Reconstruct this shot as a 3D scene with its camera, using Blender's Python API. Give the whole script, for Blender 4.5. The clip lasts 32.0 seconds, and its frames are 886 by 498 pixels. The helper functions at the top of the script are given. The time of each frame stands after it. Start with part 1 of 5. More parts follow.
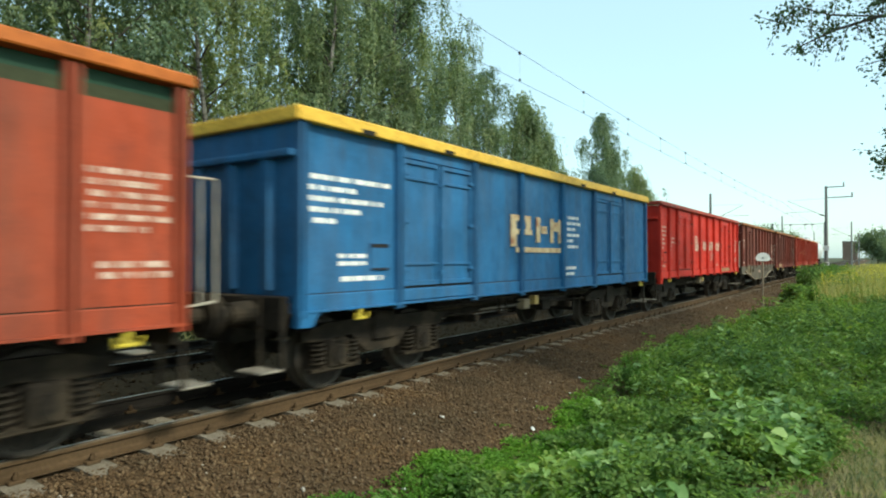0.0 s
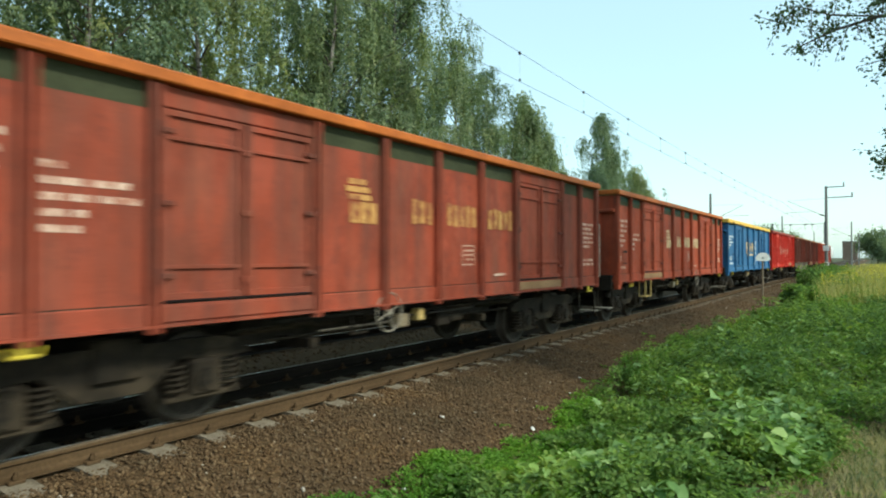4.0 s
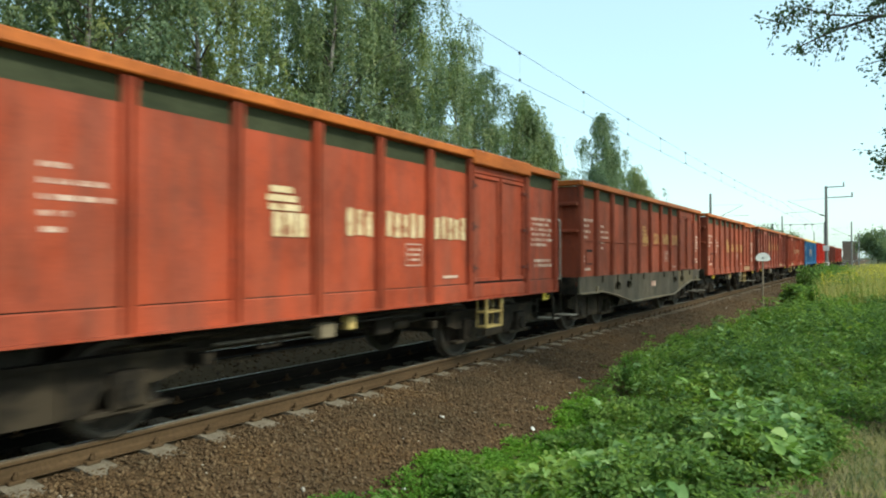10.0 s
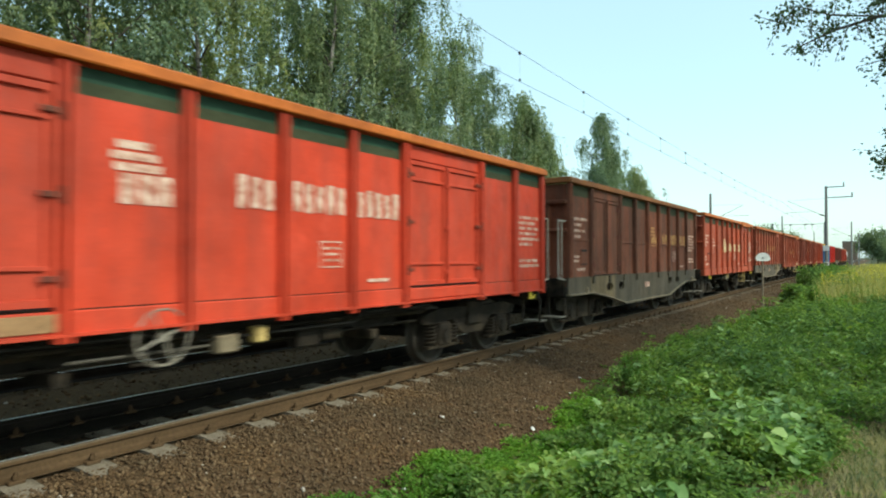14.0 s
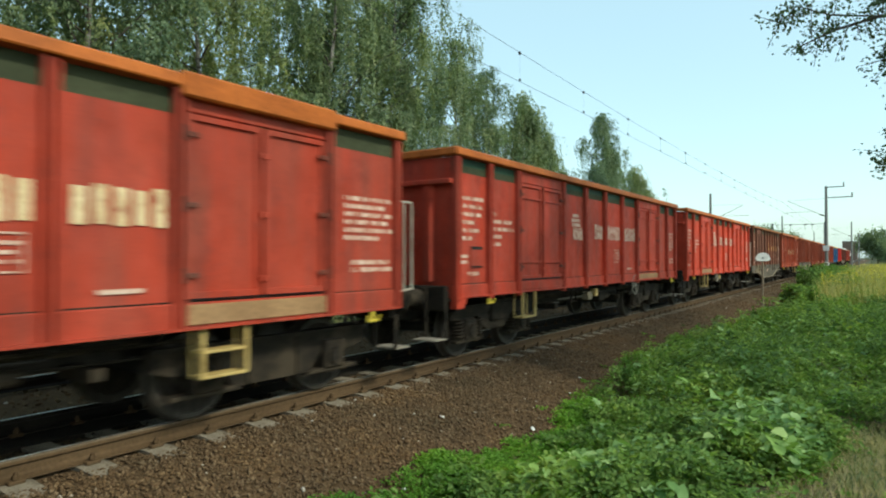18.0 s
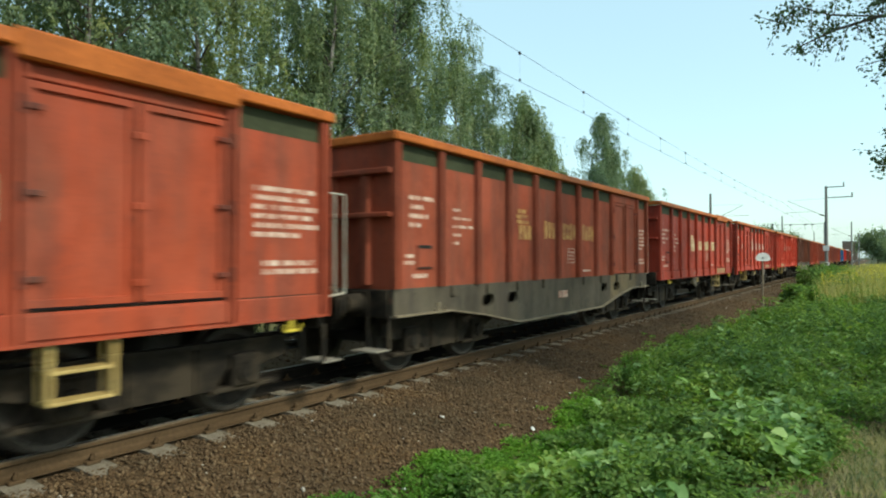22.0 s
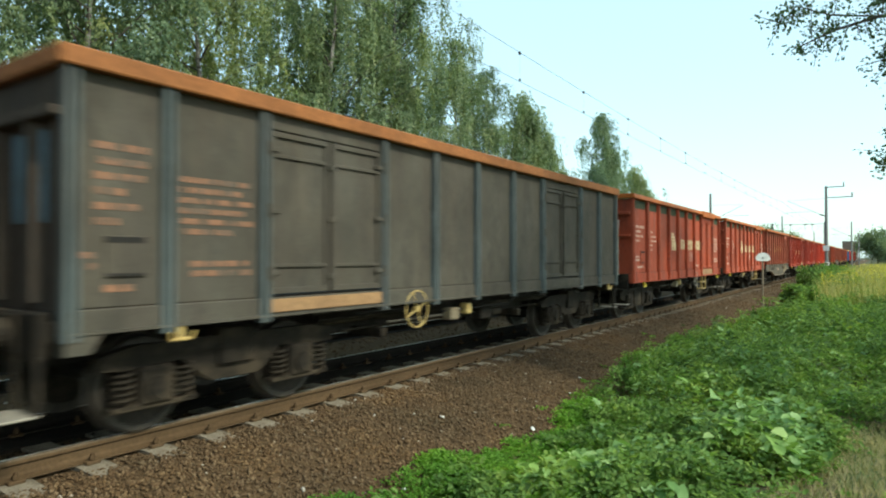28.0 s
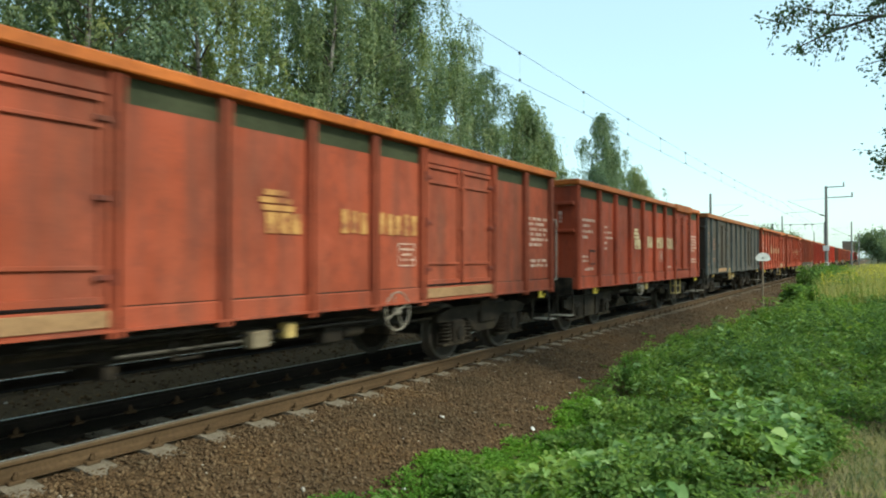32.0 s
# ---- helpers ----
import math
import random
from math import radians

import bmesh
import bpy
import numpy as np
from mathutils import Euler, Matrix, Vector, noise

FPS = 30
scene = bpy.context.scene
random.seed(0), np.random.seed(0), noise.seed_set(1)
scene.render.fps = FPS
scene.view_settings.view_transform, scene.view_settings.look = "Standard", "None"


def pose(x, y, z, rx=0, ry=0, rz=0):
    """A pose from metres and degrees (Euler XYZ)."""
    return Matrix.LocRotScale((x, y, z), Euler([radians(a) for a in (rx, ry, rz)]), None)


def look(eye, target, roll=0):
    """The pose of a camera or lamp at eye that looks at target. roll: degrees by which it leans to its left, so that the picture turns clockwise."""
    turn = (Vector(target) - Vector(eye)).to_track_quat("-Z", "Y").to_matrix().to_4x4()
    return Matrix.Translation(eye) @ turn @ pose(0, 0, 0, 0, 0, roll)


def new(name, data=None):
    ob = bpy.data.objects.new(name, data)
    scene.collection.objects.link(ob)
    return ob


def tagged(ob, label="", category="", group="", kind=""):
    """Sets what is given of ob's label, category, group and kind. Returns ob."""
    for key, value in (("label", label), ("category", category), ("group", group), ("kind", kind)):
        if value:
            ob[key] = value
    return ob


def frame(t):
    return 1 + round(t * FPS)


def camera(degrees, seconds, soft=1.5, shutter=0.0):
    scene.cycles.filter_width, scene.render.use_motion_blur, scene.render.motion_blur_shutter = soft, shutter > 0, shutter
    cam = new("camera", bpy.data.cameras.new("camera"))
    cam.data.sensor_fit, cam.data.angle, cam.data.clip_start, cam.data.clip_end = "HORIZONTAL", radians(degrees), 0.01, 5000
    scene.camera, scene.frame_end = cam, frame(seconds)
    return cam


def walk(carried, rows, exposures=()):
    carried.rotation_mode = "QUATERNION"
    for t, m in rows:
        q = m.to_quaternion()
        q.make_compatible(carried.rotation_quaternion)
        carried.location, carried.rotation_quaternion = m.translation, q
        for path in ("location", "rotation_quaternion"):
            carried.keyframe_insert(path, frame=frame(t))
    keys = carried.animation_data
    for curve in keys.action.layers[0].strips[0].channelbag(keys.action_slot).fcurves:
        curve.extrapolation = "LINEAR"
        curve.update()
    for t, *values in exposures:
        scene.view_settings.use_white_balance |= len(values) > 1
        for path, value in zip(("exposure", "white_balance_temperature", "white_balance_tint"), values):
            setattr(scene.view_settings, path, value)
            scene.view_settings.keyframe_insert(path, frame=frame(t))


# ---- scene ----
# The world: rail heads at z = 0, track centre at x = 0, the train runs towards +y.
cam = camera(69.98, 32.0, soft=2.05, shutter=0.55)
EYE = (6.65, 0.0, 1.666)
walk(cam, [(0.0, pose(*EYE, 90.77, 0, 34.3)), (32.0, pose(*EYE, 90.77, 0, 34.3))],
     exposures=[(0.0, 0.95, 6650, -6), (8.0, 0.95, 6650, -6), (12.5, 0.99, 6650, -6), (14.5, 0.91, 6650, -6), (16.0, 0.81, 6650, -6), (20.0, 0.82, 6650, -6), (25.5, 0.95, 6650, -6), (28.0, 1.14, 6650, -6), (29.3, 1.12, 6650, -6), (30.0, 0.98, 6650, -6), (32.0, 0.95, 6650, -6)])

# ---- light ----
SUN_ELEV, SUN_AZ = 42.0, 91.0      # azimuth from +y towards +x
world = bpy.data.worlds.new("sky")
scene.world = world
world.use_nodes = True
wn = world.node_tree.nodes
sky = wn.new("ShaderNodeTexSky")
sky.sky_type = "NISHITA"
sky.sun_disc = False
sky.sun_elevation = radians(SUN_ELEV)
sky.sun_rotation = radians(SUN_AZ)
sky.air_density = 1.0
sky.dust_density = 1.5
veil = wn.new("ShaderNodeMix")          # thin high haze over the blue
veil.data_type = "RGBA"
veil.inputs[0].default_value = 0.5
veil.inputs[7].default_value = (3.0, 4.0, 4.5, 1)
world.node_tree.links.new(sky.outputs[0], veil.inputs[6])
world.node_tree.links.new(veil.outputs[2], wn["Background"].inputs[0])
wn["Background"].inputs[1].default_value = 0.15
sun_data = bpy.data.lights.new("sun", "SUN")
sun_data.energy = 2.0
sun_data.angle = radians(6)
sun_data.color = (1.0, 0.95, 0.87)
sun = new("sun", sun_data)
az, el = radians(SUN_AZ), radians(SUN_ELEV)
sun.matrix_world = look((0, 0, 0), (-math.sin(az) * math.cos(el), -math.cos(az) * math.cos(el), -math.sin(el)))

# ---- materials ----


def material(name):
    m = bpy.data.materials.new(name)
    m.use_nodes = True
    nt = m.node_tree
    return m, nt, nt.nodes["Principled BSDF"]


def noise_node(nt, scale, detail=4.0, stretch=(1, 1, 1), rough=0.6):
    tc = nt.nodes.new("ShaderNodeTexCoord")
    mp = nt.nodes.new("ShaderNodeMapping")
    mp.inputs["Scale"].default_value = stretch
    n = nt.nodes.new("ShaderNodeTexNoise")
    n.inputs["Scale"].default_value = scale
    n.inputs["Detail"].default_value = detail
    n.inputs["Roughness"].default_value = rough
    nt.links.new(tc.outputs["Object"], mp.inputs[0])
    nt.links.new(mp.outputs[0], n.inputs[0])
    return n.outputs[0]


def ramp(nt, fac, stops):
    r = nt.nodes.new("ShaderNodeValToRGB")
    e = r.color_ramp.elements
    while len(e) < len(stops):
        e.new(0.5)
    for el_, (p, c) in zip(e, stops):
        el_.position = p
        el_.color = (*c, 1) if len(c) == 3 else c
    nt.links.new(fac, r.inputs[0])
    return r.outputs[0]


def mix(nt, fac, a, b, mode="MIX"):
    m = nt.nodes.new("ShaderNodeMix")
    m.data_type = "RGBA"
    m.blend_type = mode
    for sock, v in ((m.inputs[0], fac), (m.inputs[6], a), (m.inputs[7], b)):
        if isinstance(v, (int, float)):
            sock.default_value = v
        elif isinstance(v, tuple):
            sock.default_value = (*v, 1)
        else:
            nt.links.new(v, sock)
    return m.outputs[2]


def bump(nt, bsdf, height, strength, dist=0.01):
    b = nt.nodes.new("ShaderNodeBump")
    b.inputs["Strength"].default_value = strength
    b.inputs["Distance"].default_value = dist
    nt.links.new(height, b.inputs["Height"])
    nt.links.new(b.outputs[0], bsdf.inputs["Normal"])


def scale_rgb(c, k):
    return tuple(min(1.0, v * k) for v in c)


def paint(name, rgb, grime=0.5, rust=0.35, rough=0.55):
    """Weathered wagon paint: blotchy fading, streaks running down, rust specks."""
    m, nt, b = material(name)
    big = noise_node(nt, 0.7, 5)
    rgb = scale_rgb(rgb, 1.12)
    c = ramp(nt, big, [(0.3, scale_rgb(rgb, 0.72)), (0.5, rgb), (0.75, tuple(min(1, v * 1.12 + 0.015) for v in rgb))])
    streak = noise_node(nt, 3.2, 6, (1, 1, 0.09), 0.65)
    sf = ramp(nt, streak, [(0.42, (0, 0, 0)), (0.64, (grime, grime, grime))])
    c = mix(nt, sf, c, (0.055, 0.042, 0.034))
    spots = noise_node(nt, 9.0, 8, (1, 1, 0.55), 0.75)
    rf = ramp(nt, spots, [(0.60, (0, 0, 0)), (0.74, (rust, rust, rust))])
    c = mix(nt, rf, c, (0.085, 0.036, 0.02))
    smear = noise_node(nt, 1.4, 7, (1, 1, 0.5), 0.7)
    mf = ramp(nt, smear, [(0.5, (0, 0, 0)), (0.62, (grime * 0.85,) * 3)])
    c = mix(nt, mf, c, scale_rgb(rgb, 0.38))
    pale = noise_node(nt, 2.6, 6, (1, 1, 0.7), 0.7)
    pf = ramp(nt, pale, [(0.6, (0, 0, 0)), (0.72, (0.35,) * 3)])
    c = mix(nt, pf, c, tuple(min(1, v * 1.35 + 0.02) for v in rgb))
    blot = noise_node(nt, 4.5, 9, (1, 1, 0.8), 0.8)
    bf = ramp(nt, blot, [(0.54, (0, 0, 0)), (0.61, (grime * 0.95,) * 3)])
    c = mix(nt, bf, c, tuple(v * 0.42 + 0.012 for v in rgb))
    fine = noise_node(nt, 46.0, 3)
    c = mix(nt, 0.5, c, ramp(nt, fine, [(0.3, (0.75, 0.75, 0.75)), (0.7, (1.15, 1.15, 1.15))]), "MULTIPLY")
    dust = noise_node(nt, 1.9, 5, (1, 1, 0.3))
    df = ramp(nt, dust, [(0.5, (0, 0, 0)), (0.8, (grime * 0.45,) * 3)])
    c = mix(nt, df, c, (0.16, 0.115, 0.075))
    b.inputs["Specular IOR Level"].default_value = 0.25
    nt.links.new(c, b.inputs["Base Color"])
    nt.links.new(ramp(nt, spots, [(0.4, (rough,) * 3), (0.75, (0.9,) * 3)]), b.inputs["Roughness"])
    dents = noise_node(nt, 1.7, 2)
    bump(nt, b, mix(nt, 0.12, dents, spots), 0.5, 0.07)
    return m


def rough_mat(name, stops, scale, rough=0.9, bump_s=0.5, bump_scale=None, metal=0.0, dist=0.01, stretch=(1, 1, 1), second=None):
    m, nt, b = material(name)
    n1 = noise_node(nt, scale, 6, stretch)
    c = ramp(nt, n1, stops)
    n2 = noise_node(nt, bump_scale or scale * 7, 5)
    c = mix(nt, 0.55, c, ramp(nt, n2, [(0.25, (0.35,) * 3), (0.8, (1.5,) * 3)]), "MULTIPLY")
    if second:
        c = mix(nt, ramp(nt, noise_node(nt, scale * 0.23, 4), [(0.45, (0, 0, 0)), (0.62, (1, 1, 1))]), c, second)
    nt.links.new(c, b.inputs["Base Color"])
    b.inputs["Roughness"].default_value = rough
    b.inputs["Metallic"].default_value = metal
    bump(nt, b, n2, bump_s, dist)
    return m


def island_mat(name, stops, rough=0.6, translucent=0.0, spec=0.4, tones=None, patch=0.6):
    """Colour by piece, for joined leaves and stones."""
    m, nt, b = material(name)
    g = nt.nodes.new("ShaderNodeNewGeometry")
    c = ramp(nt, g.outputs["Random Per Island"], stops)
    n = noise_node(nt, 0.8, 4)
    c = mix(nt, patch, c, ramp(nt, n, [(0.3, (0.5, 0.6, 0.62)), (0.5, (0.95, 0.95, 0.95)), (0.7, (1.4, 1.25, 0.95))]), "MULTIPLY")
    if tones:
        oi = nt.nodes.new("ShaderNodeObjectInfo")
        c = mix(nt, 1.0, c, ramp(nt, oi.outputs["Random"], tones), "MULTIPLY")
    nt.links.new(c, b.inputs["Base Color"])
    b.inputs["Roughness"].default_value = rough
    b.inputs["Specular IOR Level"].default_value = spec
    if translucent:
        t = nt.nodes.new("ShaderNodeBsdfTranslucent")
        nt.links.new(mix(nt, 1.0, c, (1.25, 1.3, 0.7), "MULTIPLY"), t.inputs[0])
        s = nt.nodes.new("ShaderNodeMixShader")
        s.inputs[0].default_value = translucent
        nt.links.new(b.outputs[0], s.inputs[1])
        nt.links.new(t.outputs[0], s.inputs[2])
        nt.links.new(s.outputs[0], nt.nodes["Material Output"].inputs[0])
    return m


M_frame = rough_mat("bogie grime", [(0.3, (0.007, 0.0055, 0.004)), (0.7, (0.021, 0.0155, 0.0105))], 9, 0.85, 0.5, 26, second=(0.042, 0.031, 0.02))
M_dark = rough_mat("dark underframe", [(0.3, (0.012, 0.011, 0.01)), (0.7, (0.035, 0.03, 0.026))], 5, 0.9)
M_rubbed = rough_mat("rubbed dusty steel rod", [(0.3, (0.05, 0.042, 0.032)), (0.7, (0.13, 0.11, 0.085))], 4, 0.6)
M_steel = rough_mat("wheel tread steel", [(0.3, (0.028, 0.022, 0.017)), (0.7, (0.06, 0.048, 0.037))], 9, 0.6, 0.15, metal=0.25)
M_wheel = rough_mat("rusty wheel", [(0.3, (0.015, 0.012, 0.01)), (0.7, (0.042, 0.033, 0.025))], 7, 0.8)
M_belly = paint("fishbelly sill grime", (0.08, 0.064, 0.043), 0.75, 0.5, 0.85)
M_belly_tan = paint("tan dusty sill paint", (0.15, 0.108, 0.058), 0.55, 0.3, 0.85)
M_belly_edge = rough_mat("rubbed pale flange", [(0.3, (0.12, 0.09, 0.055)), (0.7, (0.26, 0.2, 0.125))], 3, 0.7, 0.3, 20)
M_band = rough_mat("dark green upper band", [(0.3, (0.024, 0.029, 0.013)), (0.7, (0.05, 0.056, 0.028))], 1.6, 0.75, 0.3, 20)
M_band_new = rough_mat("green upper band", [(0.3, (0.01, 0.032, 0.018)), (0.7, (0.02, 0.06, 0.034))], 1.6, 0.6, 0.3, 20)
M_cap = rough_mat("orange rim paint", [(0.3, (0.27, 0.07, 0.012)), (0.55, (0.38, 0.1, 0.017)), (0.75, (0.45, 0.125, 0.022))], 1.3, 0.6, 0.3, 18)
M_cap_dull = rough_mat("dull rusty rim", [(0.3, (0.18, 0.068, 0.023)), (0.7, (0.28, 0.105, 0.034))], 1.3, 0.75, 0.4, 18)
M_cap_yellow = rough_mat("yellow rim paint", [(0.3, (0.62, 0.36, 0.05)), (0.7, (0.76, 0.46, 0.07))], 1.3, 0.55, 0.3, 18)
M_yellow = rough_mat("yellow step paint", [(0.3, (0.34, 0.22, 0.07)), (0.7, (0.5, 0.36, 0.13))], 5, 0.6, 0.3)
M_hook = rough_mat("yellow hook paint", [(0.3, (0.4, 0.29, 0.02)), (0.7, (0.6, 0.46, 0.05))], 5, 0.6, 0.3)
M_handrail = rough_mat("pale handrail paint", [(0.3, (0.3, 0.25, 0.19)), (0.7, (0.46, 0.41, 0.34))], 6, 0.5, 0.2)
M_blue_mark = rough_mat("worn blue patch", [(0.3, (0.06, 0.09, 0.1)), (0.7, (0.1, 0.17, 0.22))], 4, 0.7, 0.1)
M_tan = rough_mat("rubbed tan door sill", [(0.3, (0.2, 0.105, 0.045)), (0.7, (0.31, 0.175, 0.08))], 2.5, 0.8, 0.4, 24)
M_white = rough_mat("faded white lettering", [(0.38, (0.34, 0.13, 0.085)), (0.5, (0.52, 0.33, 0.25)), (0.72, (0.66, 0.52, 0.43))], 9, 0.7, 0.1)
M_cream = rough_mat("cream lettering", [(0.34, (0.3, 0.12, 0.06)), (0.46, (0.52, 0.37, 0.2)), (0.72, (0.68, 0.54, 0.33))], 6, 0.7, 0.1)
M_ochre = rough_mat("worn ochre lettering", [(0.38, (0.24, 0.075, 0.025)), (0.52, (0.42, 0.2, 0.055)), (0.72, (0.55, 0.31, 0.09))], 6, 0.7, 0.1)
M_orange_mark = rough_mat("worn orange lettering", [(0.38, (0.085, 0.06, 0.042)), (0.52, (0.18, 0.085, 0.045)), (0.72, (0.29, 0.125, 0.06))], 7, 0.7, 0.1)
M_rail_grey = rough_mat("grey handrail paint", [(0.3, (0.17, 0.145, 0.115)), (0.7, (0.29, 0.25, 0.2))], 6, 0.5, 0.2)
M_rail = rough_mat("rusty rail side", [(0.3, (0.054, 0.032, 0.015)), (0.7, (0.096, 0.058, 0.029))], 3, 0.85, 0.4, 30, stretch=(1, 0.2, 1))
M_rail_top = rough_mat("worn rail head", [(0.3, (0.42, 0.4, 0.38)), (0.7, (0.58, 0.56, 0.53))], 4, 0.32, 0.1, 40, metal=0.85, stretch=(1, 0.1, 1))
M_rail_dull = rough_mat("dusty rail head", [(0.3, (0.085, 0.06, 0.038)), (0.7, (0.14, 0.104, 0.07))], 4, 0.8, 0.2, 40, stretch=(1, 0.1, 1))
M_sleeper = rough_mat("weathered concrete", [(0.3, (0.13, 0.105, 0.075)), (0.7, (0.25, 0.21, 0.16))], 5, 0.95, 0.5, 40)
M_ground = rough_mat("dark soil", [(0.3, (0.04, 0.035, 0.022)), (0.7, (0.1, 0.08, 0.05))], 2.2, 0.98, 0.6, 18, dist=0.03, second=(0.06, 0.085, 0.03))
M_ballast_base = rough_mat("ballast bed", [(0.3, (0.054, 0.032, 0.0145)), (0.7, (0.1, 0.061, 0.029))], 9, 0.98, 0.8, 30, dist=0.03)
M_stone = island_mat("ballast stones", [(0.0, (0.066, 0.039, 0.019)), (0.45, (0.092, 0.055, 0.028)), (0.8, (0.115, 0.072, 0.038)), (0.997, (0.155, 0.104, 0.06)), (1.0, (0.45, 0.4, 0.34))], 0.9, 0, 0.25)
M_leaf = island_mat("birch leaves", [(0.0, (0.12, 0.162, 0.092)), (0.5, (0.185, 0.23, 0.132)), (0.9, (0.255, 0.29, 0.175)), (1.0, (0.34, 0.345, 0.225))], 0.75, 0.45, 0.15, [(0.0, (0.7, 0.82, 0.9)), (0.5, (0.95, 1.0, 1.0)), (1.0, (1.25, 1.2, 0.95))])
# Greens taken near black to carry the shade behind the wagons.
M_shade_leaf = island_mat("undergrowth leaves darkened for shade", [(0.0, (0.012, 0.022, 0.008)), (0.5, (0.02, 0.033, 0.012)), (1.0, (0.035, 0.048, 0.02))], 0.8, 0.1, 0.1)
M_poplar = island_mat("dark poplar leaves", [(0.0, (0.045, 0.075, 0.035)), (0.5, (0.07, 0.11, 0.05)), (1.0, (0.11, 0.155, 0.075))], 0.6, 0.35, 0.3)
# Distance haze is mixed into these greens, paler and bluer.
M_far_leaf = island_mat("distant tree leaves with haze in colour", [(0.0, (0.13, 0.18, 0.11)), (0.5, (0.18, 0.23, 0.14)), (1.0, (0.23, 0.28, 0.18))], 0.8, 0.45, 0.2)
# Shade under the train is put into these three colours: stones, rails, bed.
M_shade_stone = island_mat("ballast stones darkened for train shade", [(0.0, (0.012, 0.009, 0.006)), (0.7, (0.032, 0.024, 0.015)), (1.0, (0.06, 0.047, 0.03))], 0.9, 0, 0.15)
M_shade_rail = rough_mat("rail side darkened for train shade", [(0.3, (0.008, 0.006, 0.0045)), (0.7, (0.018, 0.014, 0.01))], 3, 0.85, 0.4, 30)
M_shade_bed = rough_mat("track bed darkened for train shade", [(0.3, (0.01, 0.0075, 0.005)), (0.7, (0.024, 0.018, 0.012))], 5, 0.95, 0.5, 30)
M_weed = island_mat("weed leaves", [(0.0, (0.092, 0.158, 0.042)), (0.5, (0.142, 0.232, 0.058)), (0.9, (0.198, 0.29, 0.08)), (1.0, (0.25, 0.32, 0.1))], 0.7, 0.45, 0.15, patch=1.0)
M_tall = island_mat("dark nettle leaves", [(0.0, (0.055, 0.11, 0.036)), (0.5, (0.085, 0.155, 0.05)), (1.0, (0.13, 0.2, 0.075))], 0.7, 0.3, 0.15, patch=1.0)
M_herb = island_mat("lime herb leaves", [(0.0, (0.09, 0.19, 0.025)), (0.5, (0.135, 0.27, 0.038)), (1.0, (0.2, 0.35, 0.07))], 0.7, 0.5, 0.15, patch=1.0)
M_dock = island_mat("pale dock leaves", [(0.0, (0.12, 0.22, 0.06)), (0.5, (0.18, 0.3, 0.095)), (1.0, (0.28, 0.4, 0.18))], 0.6, 0.35, 0.25, patch=1.0)
M_goldenrod = island_mat("yellow flower plumes", [(0.0, (0.4, 0.36, 0.05)), (0.6, (0.6, 0.5, 0.07)), (1.0, (0.7, 0.58, 0.12))], 0.8, 0.3, 0.1)
M_dry = island_mat("dry grass blades", [(0.0, (0.2, 0.24, 0.06)), (0.5, (0.33, 0.32, 0.09)), (1.0, (0.48, 0.4, 0.15))], 0.7, 0.25)
M_straw = island_mat("short straw", [(0.0, (0.15, 0.2, 0.06)), (0.4, (0.25, 0.225, 0.105)), (1.0, (0.42, 0.33, 0.19))], 0.8, 0.3, 0.15)
M_bark = rough_mat("birch bark", [(0.35, (0.05, 0.042, 0.036)), (0.52, (0.19, 0.175, 0.15)), (0.75, (0.34, 0.32, 0.29))], 3, 0.85, 0.4, 16, stretch=(1, 1, 3))
M_twig = rough_mat("dark twig bark", [(0.3, (0.05, 0.04, 0.03)), (0.7, (0.1, 0.08, 0.06))], 8, 0.9)
M_mast = rough_mat("grey mast steel", [(0.3, (0.12, 0.12, 0.115)), (0.7, (0.2, 0.2, 0.19))], 4, 0.7)
M_wire = rough_mat("dark wire", [(0.3, (0.03, 0.035, 0.04)), (0.7, (0.06, 0.065, 0.07))], 9, 0.6)
M_plate = rough_mat("white enamel plate", [(0.3, (0.62, 0.61, 0.58)), (0.7, (0.8, 0.79, 0.76))], 6, 0.5, 0.1)
M_post = rough_mat("tan sign pole", [(0.3, (0.16, 0.115, 0.075)), (0.7, (0.26, 0.2, 0.135))], 6, 0.8)
M_brick = rough_mat("old brick", [(0.3, (0.15, 0.1, 0.075)), (0.7, (0.23, 0.16, 0.12))], 3, 0.95)
M_tank = rough_mat("light grey tank paint", [(0.3, (0.5, 0.51, 0.5)), (0.7, (0.66, 0.67, 0.66))], 1.2, 0.5, 0.2)

for band in (M_band, M_band_new, M_frame, M_wheel, M_dark, M_rail, M_shade_rail, M_rail_dull, M_cap, M_cap_dull, M_cap_yellow, M_sleeper, M_ballast_base, M_ground, M_shade_bed):
    band.node_tree.nodes["Principled BSDF"].inputs["Specular IOR Level"].default_value = 0.2

# ---- mesh helpers ----


